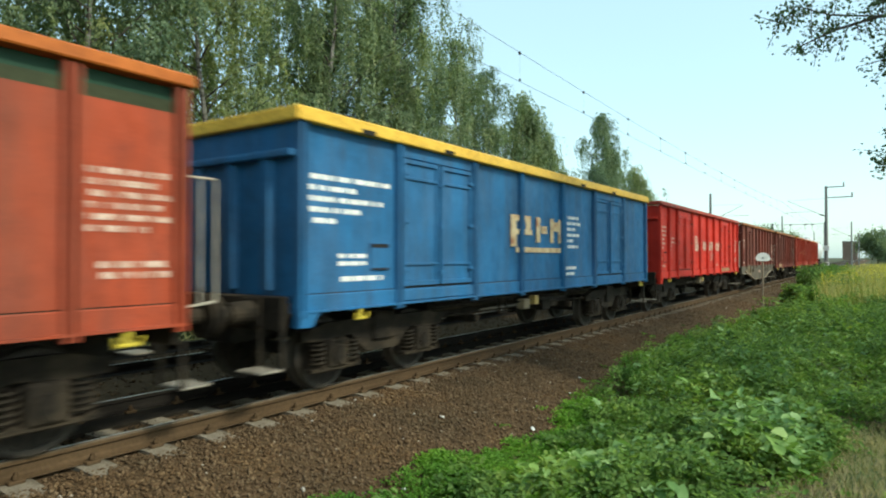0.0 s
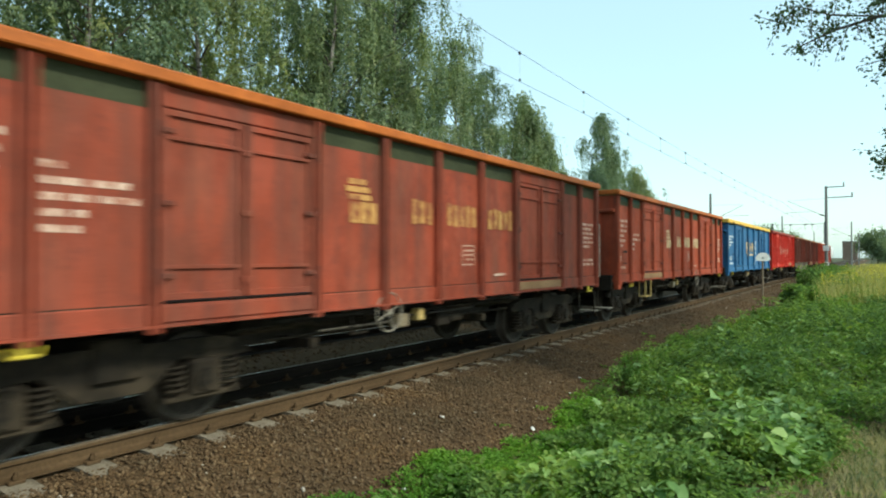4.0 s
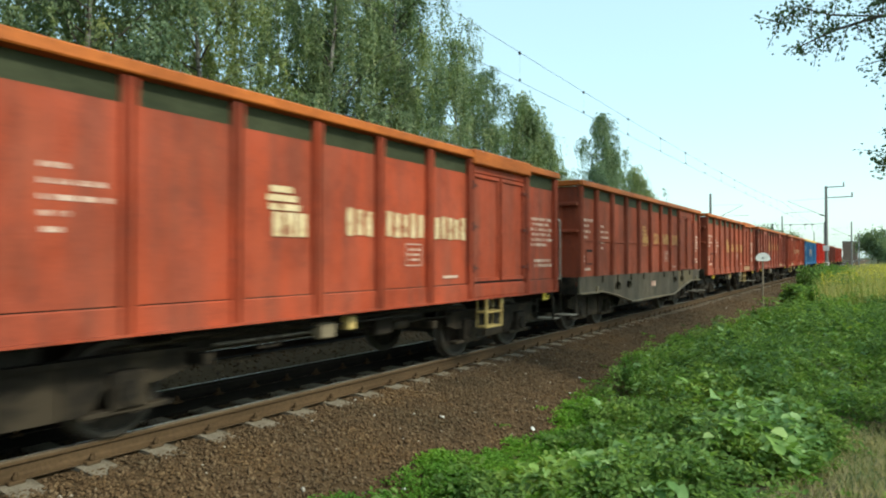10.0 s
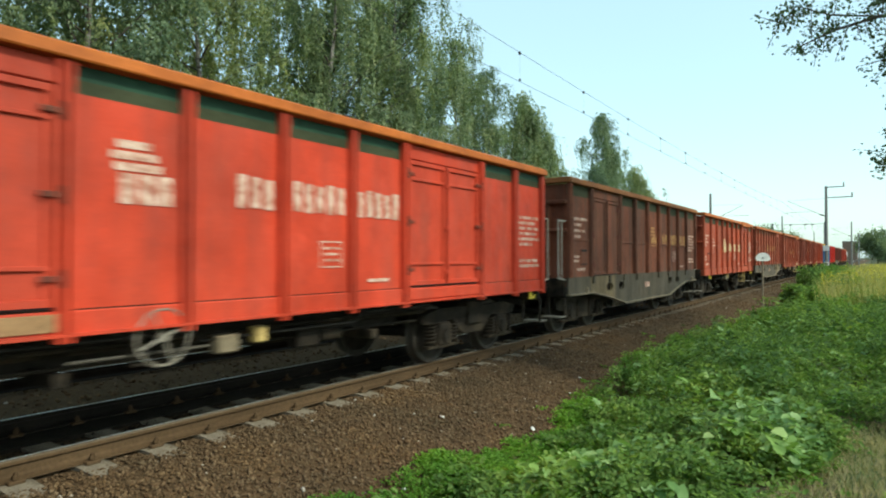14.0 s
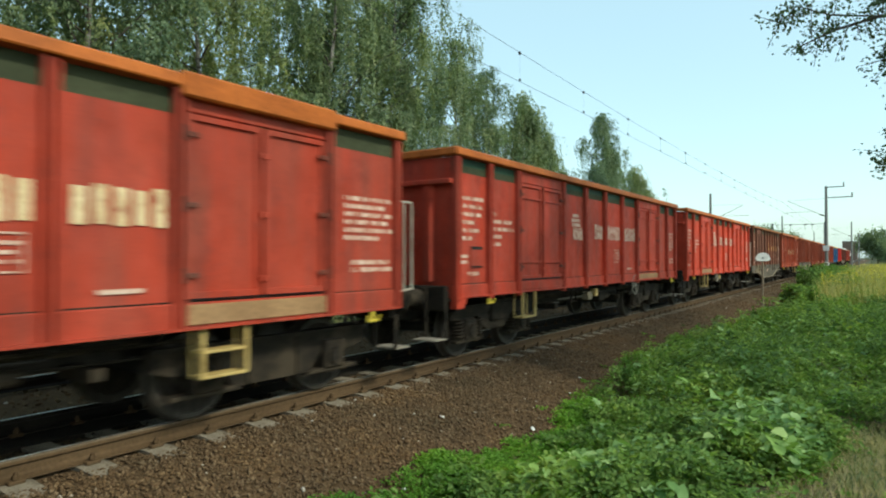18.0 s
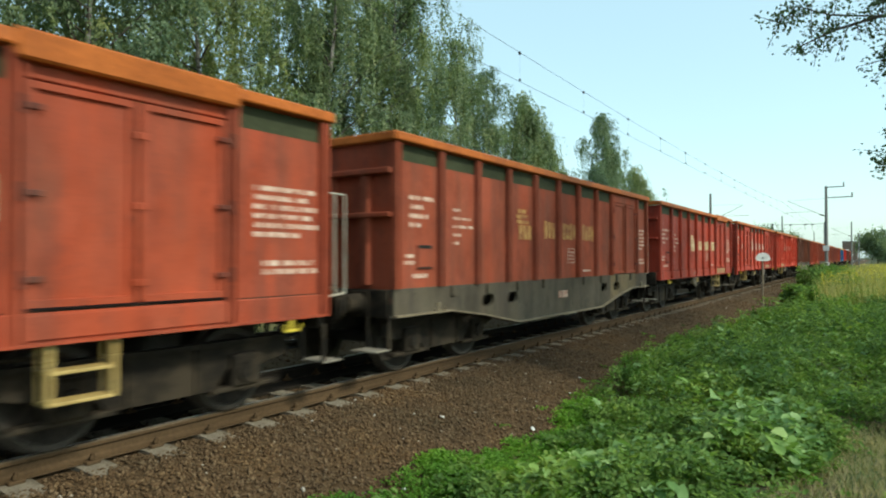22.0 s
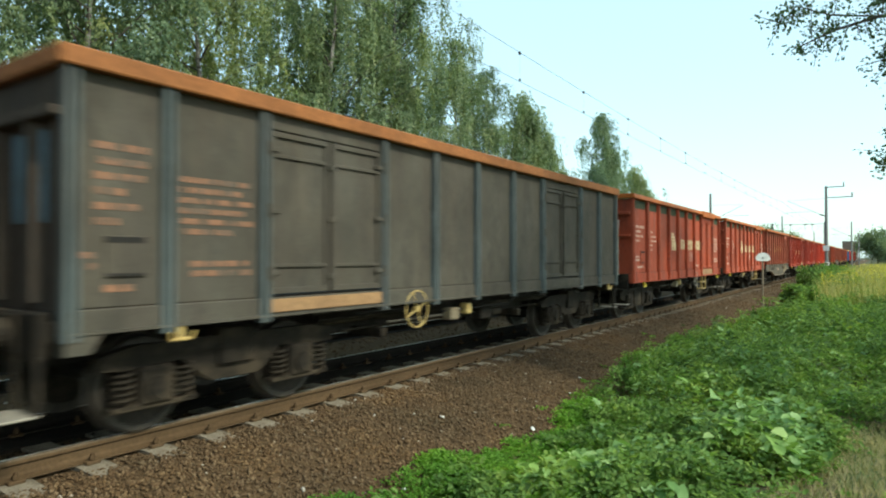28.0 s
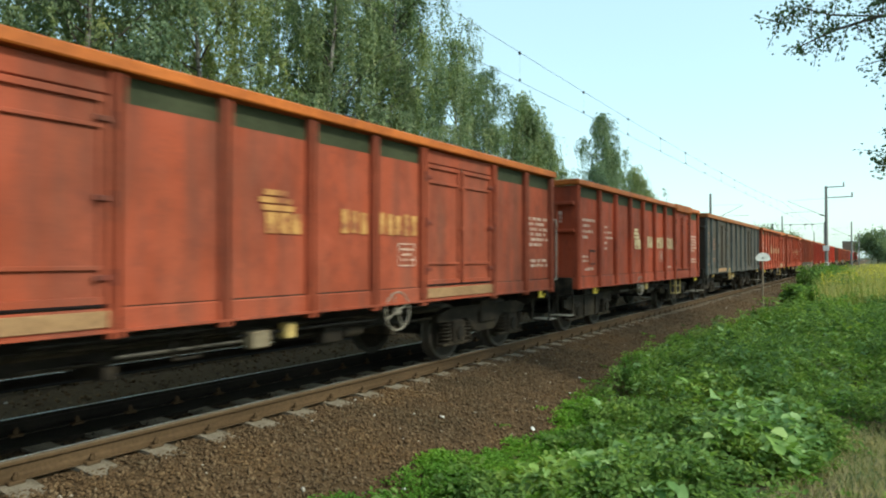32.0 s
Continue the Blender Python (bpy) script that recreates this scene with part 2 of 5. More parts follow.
class Geo:
    """Collects vertices and faces of one part."""

    def __init__(self):
        self.v, self.f, self.weld = [], [], False

    def add(self, verts, faces):
        n = len(self.v)
        self.v += [tuple(p) for p in verts]
        self.f += [tuple(i + n for i in f) for f in faces]
        return self

    def box(self, x0, x1, y0, y1, z0, z1, c=0.0):
        if c <= 0:
            vs = [(x, y, z) for x in (x0, x1) for y in (y0, y1) for z in (z0, z1)]
            return self.add(vs, [(0, 1, 3, 2), (4, 6, 7, 5), (0, 4, 5, 1), (2, 3, 7, 6), (0, 2, 6, 4), (1, 5, 7, 3)])
        vs, idx = [], {}
        for i, x in enumerate((x0, x1)):
            for j, y in enumerate((y0, y1)):
                for k, z in enumerate((z0, z1)):
                    sx, sy, sz = (c, -c)[i], (c, -c)[j], (c, -c)[k]
                    for a, p in enumerate(((x, y + sy, z + sz), (x + sx, y, z + sz), (x + sx, y + sy, z))):
                        idx[i, j, k, a] = len(vs)
                        vs.append(p)
        fs = []
        for a in range(3):
            for s in (0, 1):
                q = []
                for u, w in ((0, 0), (1, 0), (1, 1), (0, 1)):
                    key = [u, w]
                    key.insert(a, s)
                    q.append(idx[(*key, a)])
                fs.append(q if (s == 1) != (a == 1) else q[::-1])
        for a, b in ((0, 1), (0, 2), (1, 2)):
            o = 3 - a - b
            for s in (0, 1):
                for t in (0, 1):
                    k0, k1 = [0, 0, 0], [0, 0, 0]
                    k0[a] = k1[a] = s
                    k0[b] = k1[b] = t
                    k1[o] = 1
                    fs.append((idx[(*k0, a)], idx[(*k1, a)], idx[(*k1, b)], idx[(*k0, b)]))
        for i in (0, 1):
            for j in (0, 1):
                for k in (0, 1):
                    fs.append(tuple(idx[i, j, k, a] for a in range(3)))
        return self.add(vs, fs)

    def tube(self, p0, p1, r0, r1=None, n=8, caps=True):
        p0, p1 = Vector(p0), Vector(p1)
        r1 = r0 if r1 is None else r1
        q = (p1 - p0).to_track_quat("Z", "Y")
        ring = [(math.cos(2 * math.pi * i / n), math.sin(2 * math.pi * i / n)) for i in range(n)]
        vs = [p0 + q @ Vector((r0 * a, r0 * b, 0)) for a, b in ring] + [p1 + q @ Vector((r1 * a, r1 * b, 0)) for a, b in ring]
        fs = [(i, (i + 1) % n, n + (i + 1) % n, n + i) for i in range(n)]
        if caps:
            fs += [tuple(range(n))[::-1], tuple(range(n, 2 * n))]
        return self.add(vs, fs)

    def path(self, pts, r, n=6):
        """A round bar bent along pts, one ring at each point."""
        p = [Vector(q) for q in pts]
        vs = []
        for i, q in enumerate(p):
            a, b = p[max(i - 1, 0)], p[min(i + 1, len(p) - 1)]
            before = (q - a).normalized() if i else (b - q).normalized()
            after = (b - q).normalized() if i < len(p) - 1 else before
            t = (before + after).normalized() if (before + after).length > 0.01 else after
            side = t.cross(Vector((0.31, 0.27, 0.91))).normalized()
            up = t.cross(side)
            wide = r / max(0.6, t.dot(after))
            vs += [q + side * wide * math.cos(2 * math.pi * k / n) + up * wide * math.sin(2 * math.pi * k / n) for k in range(n)]
        fs = [(i * n + k, i * n + (k + 1) % n, (i + 1) * n + (k + 1) % n, (i + 1) * n + k) for i in range(len(p) - 1) for k in range(n)]
        m = (len(p) - 1) * n
        return self.add(vs, fs + [tuple(range(n))[::-1], tuple(range(m, m + n))])

    def ring(self, centre, axis, radius, r, n=20, k=6):
        q = Vector(axis).to_track_quat("Z", "Y")
        vs = []
        for i in range(n):
            a = 2 * math.pi * i / n
            for j in range(k):
                b = 2 * math.pi * j / k
                d = radius + r * math.cos(b)
                vs.append(Vector(centre) + q @ Vector((d * math.cos(a), d * math.sin(a), r * math.sin(b))))
        fs = [(i * k + j, ((i + 1) % n) * k + j, ((i + 1) % n) * k + (j + 1) % k, i * k + (j + 1) % k) for i in range(n) for j in range(k)]
        return self.add(vs, fs)

    def prism(self, outline, x0, x1):
        """An outline in (y, z), drawn out along x."""
        n = len(outline)
        vs = [(x0, y, z) for y, z in outline] + [(x1, y, z) for y, z in outline]
        return self.add(vs, [(i, (i + 1) % n, n + (i + 1) % n, n + i) for i in range(n)] + [tuple(range(n))[::-1], tuple(range(n, 2 * n))])

    def lathe(self, prof, n=24):
        """A closed profile of (x, radius), turned about the x axis."""
        k = len(prof)
        vs = [(x, r * math.cos(2 * math.pi * i / n), r * math.sin(2 * math.pi * i / n)) for i in range(n) for x, r in prof]
        return self.add(vs, [(i * k + j, i * k + (j + 1) % k, ((i + 1) % n) * k + (j + 1) % k, ((i + 1) % n) * k + j) for i in range(n) for j in range(k)])

    def inset(self, xb, xf, xr, y0, y1, z0, z1, b):
        """A plate from xb to xf with a border b and its field sunk to xr."""
        def ringv(x, e):
            return [(x, y0 + e, z0 + e), (x, y1 - e, z0 + e), (x, y1 - e, z1 - e), (x, y0 + e, z1 - e)]
        vs = ringv(xb, 0) + ringv(xf, 0.006) + ringv(xf, b) + ringv(xr, b + 0.01)
        fs = [(0, 3, 2, 1), (12, 13, 14, 15)]
        for r in range(3):
            fs += [(r * 4 + i, r * 4 + (i + 1) % 4, r * 4 + 4 + (i + 1) % 4, r * 4 + 4 + i) for i in range(4)]
        return self.add(vs, fs)

    def extrude_y(self, outline, y0, y1):
        n = len(outline)
        vs = [(x, y0, z) for x, z in outline] + [(x, y1, z) for x, z in outline]
        return self.add(vs, [(i, (i + 1) % n, n + (i + 1) % n, n + i) for i in range(n)] + [tuple(range(n))[::-1], tuple(range(n, 2 * n))])

    def mesh(self, name, mat):
        me = bpy.data.meshes.new(name)
        me.from_pydata(self.v, [], self.f)
        me.materials.append(mat)
        bm = bmesh.new()
        bm.from_mesh(me)
        if self.weld:
            bmesh.ops.remove_doubles(bm, verts=bm.verts, dist=0.0005)
        bmesh.ops.recalc_face_normals(bm, faces=bm.faces)
        bm.to_mesh(me)
        bm.free()
        return me


def part(name, geo, mat, parent=None, label="", at=None):
    ob = new(name, geo.mesh(name, mat) if isinstance(geo, Geo) else geo)
    if parent is not None:
        ob.parent = parent
    if at is not None:
        ob.matrix_basis = at
    return tagged(ob, label)


MESHES = {}


def shared(name, key, make, mat, parent, at=None, label=""):
    """A part on a mesh that alike parts share."""
    k = (key, mat.name)
    if k not in MESHES:
        MESHES[k] = make().mesh(name, mat)
    return part(name, MESHES[k], mat, parent, label, at)


def np_mesh(name, verts, faces, mat, smooth=False):
    me = bpy.data.meshes.new(name)
    nf, k = faces.shape
    me.vertices.add(len(verts))
    me.vertices.foreach_set("co", np.ascontiguousarray(verts, dtype=np.float32).ravel())
    me.loops.add(nf * k)
    me.loops.foreach_set("vertex_index", np.ascontiguousarray(faces, dtype=np.int32).ravel())
    me.polygons.add(nf)
    me.polygons.foreach_set("loop_start", np.arange(0, nf * k, k, dtype=np.int32))
    me.update(calc_edges=True)
    me.validate()
    me.materials.append(mat)
    return me


def leaf_cloud(rng, pts, length, width, droop=0.0):
    """Folded four-point leaves at pts, turned at random; droop leans them downwards."""
    n = len(pts)
    d = rng.normal(size=(n, 3))
    d[:, 2] = d[:, 2] * 0.6 - droop
    d /= np.linalg.norm(d, axis=1)[:, None]
    s = np.cross(d, rng.normal(size=(n, 3)))
    s /= np.linalg.norm(s, axis=1)[:, None]
    up = np.cross(s, d)
    L = (length * rng.uniform(0.6, 1.3, n))[:, None]
    W = (width * rng.uniform(0.7, 1.25, n))[:, None]
    a = pts
    b = pts + d * L * 0.5 + s * W * 0.5 + up * W * 0.12
    c = pts + d * L
    e = pts + d * L * 0.5 - s * W * 0.5 + up * W * 0.12
    v = np.stack([a, b, c, e], 1).reshape(-1, 3)
    i = np.arange(n)[:, None] * 4
    f = np.concatenate([np.hstack([i, i + 1, i + 2]), np.hstack([i, i + 2, i + 3])])
    return v, f

# ---- ground and track ----
Y0, Y1 = -40.0, 700.0       # ends of the built track


def ground_z(x, y):
    """Height of the land: ballast shoulder falls away, a low meadow on the camera's side, a bank under the wood."""
    if x > 0:
        z = -0.62 + 0.10 * min(max((x - 4.5) / 4, 0), 1) + 0.25 * min(max((y - 22) / 25, 0), 1) * min(max((x - 3.4) / 3, 0), 1)
    else:
        z = -0.75 + 0.35 * min(max((-x - 6) / 5, 0), 1)
    return z + 0.05 * noise.noise(Vector((x * 0.35, y * 0.35, 0)))


def ground_sheet():
    xs = [-2500, -600, -150, -60, -30] + [-20 + i for i in range(45)] + [30, 45, 70, 150, 600, 2500]
    ys = [-2500, -600, -150, -60, -30] + [-15 + i * 1.2 for i in range(70)] + [80, 100, 130, 180, 300, 700, 3000]
    v = [(x, y, ground_z(x, y)) for y in ys for x in xs]
    n = len(xs)
    f = [(j * n + i, j * n + i + 1, (j + 1) * n + i + 1, (j + 1) * n + i) for j in range(len(ys) - 1) for i in range(n - 1)]
    g = Geo().add(v, f)
    tagged(part("ground", g, M_ground), "dark soil and meadow ground beside the railway", "ground", kind="structure")


BED = [(-7.5, -0.8), (-6.8, -0.52), (-5.7, -0.245), (-5.2, -0.215), (-2.6, -0.215), (-1.9, -0.25), (-1.3, -0.215), (1.02, -0.212), (1.28, -0.196), (1.8, -0.25), (2.6, -0.42), (3.3, -0.6), (3.9, -0.75)]
SECOND = -3.9      # centre of the second track


def bed_z(x):
    for (a, za), (b, zb) in zip(BED, BED[1:]):
        if a <= x <= b:
            return za + (zb - za) * (x - a) / (b - a)
    return -0.8


def ballast():
    g = Geo()
    ys = [Y0 + i * 2.0 for i in range(int((Y1 - Y0) / 2) + 1)]
    n = len(BED)
    g.add([(x, y, z) for y in ys for x, z in BED], [(j * n + i, j * n + i + 1, (j + 1) * n + i + 1, (j + 1) * n + i) for j in range(len(ys) - 1) for i in range(n - 1)])
    bed = tagged(part("track_bed", g, M_ballast_base), "brown crushed-stone ballast bed of the track", "ballast", kind="structure")
    # dark strip painted as the train's shade; its far part covers the sleepers
    part("shade_strip", Geo().box(-0.68, -0.22, Y0, Y1, -0.26, -0.176).box(-0.22, 0.68, Y0, Y1, -0.26, -0.22), M_shade_bed, bed, "dark strip between the rails, painted as the train's shade")
    rng = np.random.default_rng(5)
    # stones: a squashed eight-corner lump each
    base = np.array([(0, 0, 1), (1, 0, 0.1), (0.2, 0.95, 0), (-0.9, 0.3, 0.15), (-0.4, -0.85, 0), (0.6, -0.7, 0.1), (0, 0, -1)], float)
    tris = np.array([(0, 1, 2), (0, 2, 3), (0, 3, 4), (0, 4, 5), (0, 5, 1), (6, 2, 1), (6, 3, 2), (6, 4, 3), (6, 5, 4), (6, 1, 5)])
    sets = {}
    for x0, x1, y0, y1, count in ((0.85, 3.7, -14, 1.5, 3000), (0.85, 3.7, 1.5, 9, 34000), (0.85, 3.7, 9, 16, 16000), (0.85, 3.7, 16, 30, 12000), (-0.66, 0.66, 0, 16, 5000), (-6.9, -0.85, -2, 30, 14000), (0.85, 3.9, 30, 62, 7000)):
        vs, fs, k = sets.setdefault(-1 < x0 < 0.8, ([], [], [0]))
        p = np.stack([rng.uniform(x0, x1, count), rng.uniform(y0, y1, count), np.zeros(count)], 1)
        p[:, 2] = np.interp(p[:, 0], [b[0] for b in BED], [b[1] for b in BED]) + rng.uniform(-0.012, 0.022, count)
        size = 0.008 + 0.02 * rng.uniform(0, 1, count) ** 1.6 * (2.2 if y1 > 40 else 1.5 if y1 > 20 or y1 < 2 else 1.0) * (1.3 if x1 < 0 else 1.0)
        v = base[None] * rng.uniform(0.7, 1.3, (count, 7, 3)) * size[:, None, None]
        v[:, :, 2] *= 0.75
        a = rng.uniform(0, 6.283, count)
        ca, sa = np.cos(a)[:, None], np.sin(a)[:, None]
        tl = rng.normal(0, 0.5, (count, 1))
        x, y, z = v[:, :, 0] * ca - v[:, :, 1] * sa, v[:, :, 0] * sa + v[:, :, 1] * ca, v[:, :, 2]
        z = z + x * tl * 0.6
        v = np.stack([x, y, z], 2) + p[:, None, :]
        vs.append(v.reshape(-1, 3))
        fs.append((tris[None] + (np.arange(count) * 7)[:, None, None]).reshape(-1, 3) + k[0])
        k[0] += count * 7
    for inner, (vs, fs, k) in sets.items():
        me = np_mesh("ballast_stones", np.concatenate(vs), np.concatenate(fs), M_shade_stone if inner else M_stone)
        tagged(new("ballast_stones", me), "crushed stones between the rails, darkened for the train's shade" if inner else "loose brown crushed stones of the track ballast", "ballast", kind="stuff")
    return bed


RAIL = [(-0.075, -0.172), (0.075, -0.172), (0.075, -0.158), (0.02, -0.14), (0.009, -0.12), (0.009, -0.055), (0.036, -0.04), (0.036, -0.012), (-0.036, -0.012), (-0.036, -0.04), (-0.009, -0.055), (-0.009, -0.12), (-0.02, -0.14), (-0.075, -0.158)]


def track():
    for sx in (0.7535, -0.7535, SECOND + 0.7535, SECOND - 0.7535):
        rail = new("rail")
        rail.location = (sx, 0, 0)
        tagged(rail, "rust-brown steel rail with a worn bright head on concrete sleepers", "rail", "rails of the track")
        # rails beyond the near one are coloured dark for the shade they lie in
        part("web", Geo().extrude_y(RAIL, Y0, Y1), M_rail if sx > 0 else M_shade_rail, rail)
        part("head", Geo().extrude_y([(-0.0355, -0.012), (0.0355, -0.012), (0.0355, -0.006), (0.027, 0.0), (-0.027, 0.0), (-0.0355, -0.006)], Y0, Y1), M_rail_dull if sx > 0 else M_shade_rail, rail, "dust-brown rail head")
        if sx > -4:
            e = -1 if sx > 0 else 1
            part("running_band", Geo().box(*sorted((e * 0.006, e * 0.028)), Y0, Y1, -0.004, 0.0015), M_rail_top, rail, "bright polished running band")
    spots = [(0, -9.76 + 0.604 * k) for k in range(226)] + [(SECOND, -8.6 + 0.6 * k) for k in range(64)]
    for xc, y in spots:
        far = y > 70 or xc < 0
        s = new("sleeper")
        s.location = (xc, y, 0 if xc == 0 else -0.045)
        s.rotation_euler = (0, 0, random.uniform(-0.01, 0.01))
        tagged(s, "weathered grey concrete sleeper bedded in ballast", "sleeper", "sleepers under the rails")

        def block():
            g = Geo()
            out = [(-1.3, -0.245), (-1.26, -0.205), (-0.9, -0.178), (-0.5, -0.178), (-0.3, -0.186), (0.3, -0.186), (0.5, -0.178), (0.9, -0.178), (1.26, -0.205), (1.3, -0.245), (1.3, -0.4), (-1.3, -0.4)]
            n = len(out)
            a = [(x, -0.13, z) for x, z in out] + [(x, 0.13, z) for x, z in out]
            return g.add(a, [(i, (i + 1) % n, n + (i + 1) % n, n + i) for i in range(n)] + [tuple(range(n))[::-1], tuple(range(n, 2 * n))])
        shared("block", "sleeper", block, M_sleeper, s)
        if not far:
            for sx in (0.8585, 0.6485, -0.6485, -0.8585):
                def clip():
                    g = Geo().box(-0.035, 0.035, -0.065, 0.065, -0.18, -0.145, 0.008)
                    return g.tube((0, 0, -0.15), (0, 0, -0.085), 0.018, n=6).tube((0, 0, -0.135), (0, 0, -0.108), 0.03, n=6)
                shared("rail_clip", "clip", clip, M_rail, s, pose(sx, 0, 0), "rusty screw and clamp plate")


ground_sheet()
ballast()
track()

# ---- wagons ----
G0, Z_SILL, Z_FLOOR, Z_CAP = 1.45, 1.01, 1.26, 3.2


def wheelset(parent, y):
    ob = new("wheelset")
    ob.parent = parent
    ob.location = (0, y, 0.46)
    for sx in (1, -1):
        def wheel():
            prof = [(0.70, 0.39), (0.69, 0.48), (0.705, 0.488), (0.72, 0.463), (0.83, 0.452), (0.838, 0.44), (0.838, 0.39)]
            return Geo().lathe([(sx * a, r) for a, r in prof], 28)

        def disc():
            g = Geo()
            return g.lathe([(sx * 0.71, 0.387), (sx * 0.825, 0.387), (sx * 0.82, 0.34), (sx * 0.80, 0.2), (sx * 0.86, 0.15), (sx * 0.9, 0.13), (sx * 0.9, 0.09), (sx * 0.71, 0.09)], 24)
        shared("tyre", ("wheel", sx), wheel, M_steel, ob)
        shared("wheel_disc", ("disc", sx), disc, M_wheel, ob)
    shared("axle", "axle", lambda: Geo().tube((-0.95, 0, 0), (0.95, 0, 0), 0.085, n=12), M_dark, ob)
    return ob


def bogie(parent, y, kind):
    """Two-axle bogie: side frames with axle boxes and coil springs (kind 0) or a plate frame (kind 1)."""
    b = new("bogie")
    b.parent = parent
    b.location = (0, y, 0)
    tagged(b, "grimy two-axle bogie")
    wb = 0.9
    for sx in (1, -1):
        def frame_a():
            g = Geo()
            out = [(-1.45, 0.78), (-1.1, 0.86), (1.1, 0.86), (1.45, 0.78), (1.45, 0.66), (1.15, 0.64), (0.62, 0.68), (0.42, 0.5), (0.3, 0.42), (-0.3, 0.42), (-0.42, 0.5), (-0.62, 0.68), (-1.15, 0.64), (-1.45, 0.66)]
            g.prism(out, sx * 0.96, sx * 1.06)
            g.prism([(y_ * 0.98, z + 0.008) for y_, z in out[:4]] + [(1.42, 0.74), (-1.42, 0.74)], sx * 1.06, sx * 1.09)
            g.box(min(sx * 0.9, sx * 1.12), max(sx * 0.9, sx * 1.12), -0.22, 0.22, 0.56, 0.94, 0.02)
            return g

        def frame_b():
            g = Geo()
            out = [(-1.5, 0.8), (1.5, 0.8), (1.5, 0.58), (1.2, 0.5), (0.7, 0.5), (0.55, 0.3), (-0.55, 0.3), (-0.7, 0.5), (-1.2, 0.5), (-1.5, 0.58)]
            g.prism(out, sx * 0.98, sx * 1.05)
            for yy in (-0.35, 0.35):
                g.box(min(sx * 1.05, sx * 1.08), max(sx * 1.05, sx * 1.08), yy - 0.03, yy + 0.03, 0.32, 0.8)
            g.prism([(-1.48, 0.8), (1.48, 0.8), (1.48, 0.75), (-1.48, 0.75)], sx * 1.05, sx * 1.11)
            return g
        shared("side_frame", ("frame", kind, sx), frame_b if kind else frame_a, M_frame, b)
        for yy in (-wb, wb):
            def boxm():
                g = Geo()
                g.box(min(sx * 0.95, sx * 1.13), max(sx * 0.95, sx * 1.13), -0.17, 0.17, 0.3, 0.66, 0.03)
                g.tube((sx * 1.1, 0, 0.46), (sx * 1.165, 0, 0.46), 0.125, 0.11, 14)
                g.box(min(sx * 0.96, sx * 1.1), max(sx * 0.96, sx * 1.1), -0.42, 0.42, 0.27, 0.32, 0.01)
                return g
            shared("axle_box", ("abox", sx), boxm, M_frame, b, pose(0, yy, 0))
            if not kind:
                for dy in (-0.3, 0.3):
                    def coil():
                        g = Geo()
                        c = sx * 1.04
                        return g.path([(c + 0.085 * math.cos(q * 0.52), 0.085 * math.sin(q * 0.52), 0.33 + q * 0.0046) for q in range(66)], 0.018, 5)
                    shared("coil_spring", ("coil", sx), coil, M_frame, b, pose(0, yy + dy, 0))
    shared("bolster", ("bolster",), lambda: Geo().box(-1.0, 1.0, -0.2, 0.2, 0.6, 0.95, 0.03), M_dark, b)
    return b, [wheelset(b, -wb), wheelset(b, wb)]


def bars(g, x, sx, y0, z0, rows, rng, h=0.045, gap=0.075):
    """Lines of unreadable small lettering: short plain bars on the side sheet."""
    z = z0
    for length in rows:
        end = y0 - max(rows)        # lines begin flush at the near end
        y = end + length
        while y > end:
            w = rng.choice((0.06, 0.09, 0.14, 0.2))
            a, b = sorted((y * sx, max(end, y - w) * sx))
            g.box(min(x, x + sx * 0.004), max(x, x + sx * 0.004), a, b, z, z + h)
            y -= w + rng.choice((0.02, 0.03, 0.06))
        z -= gap


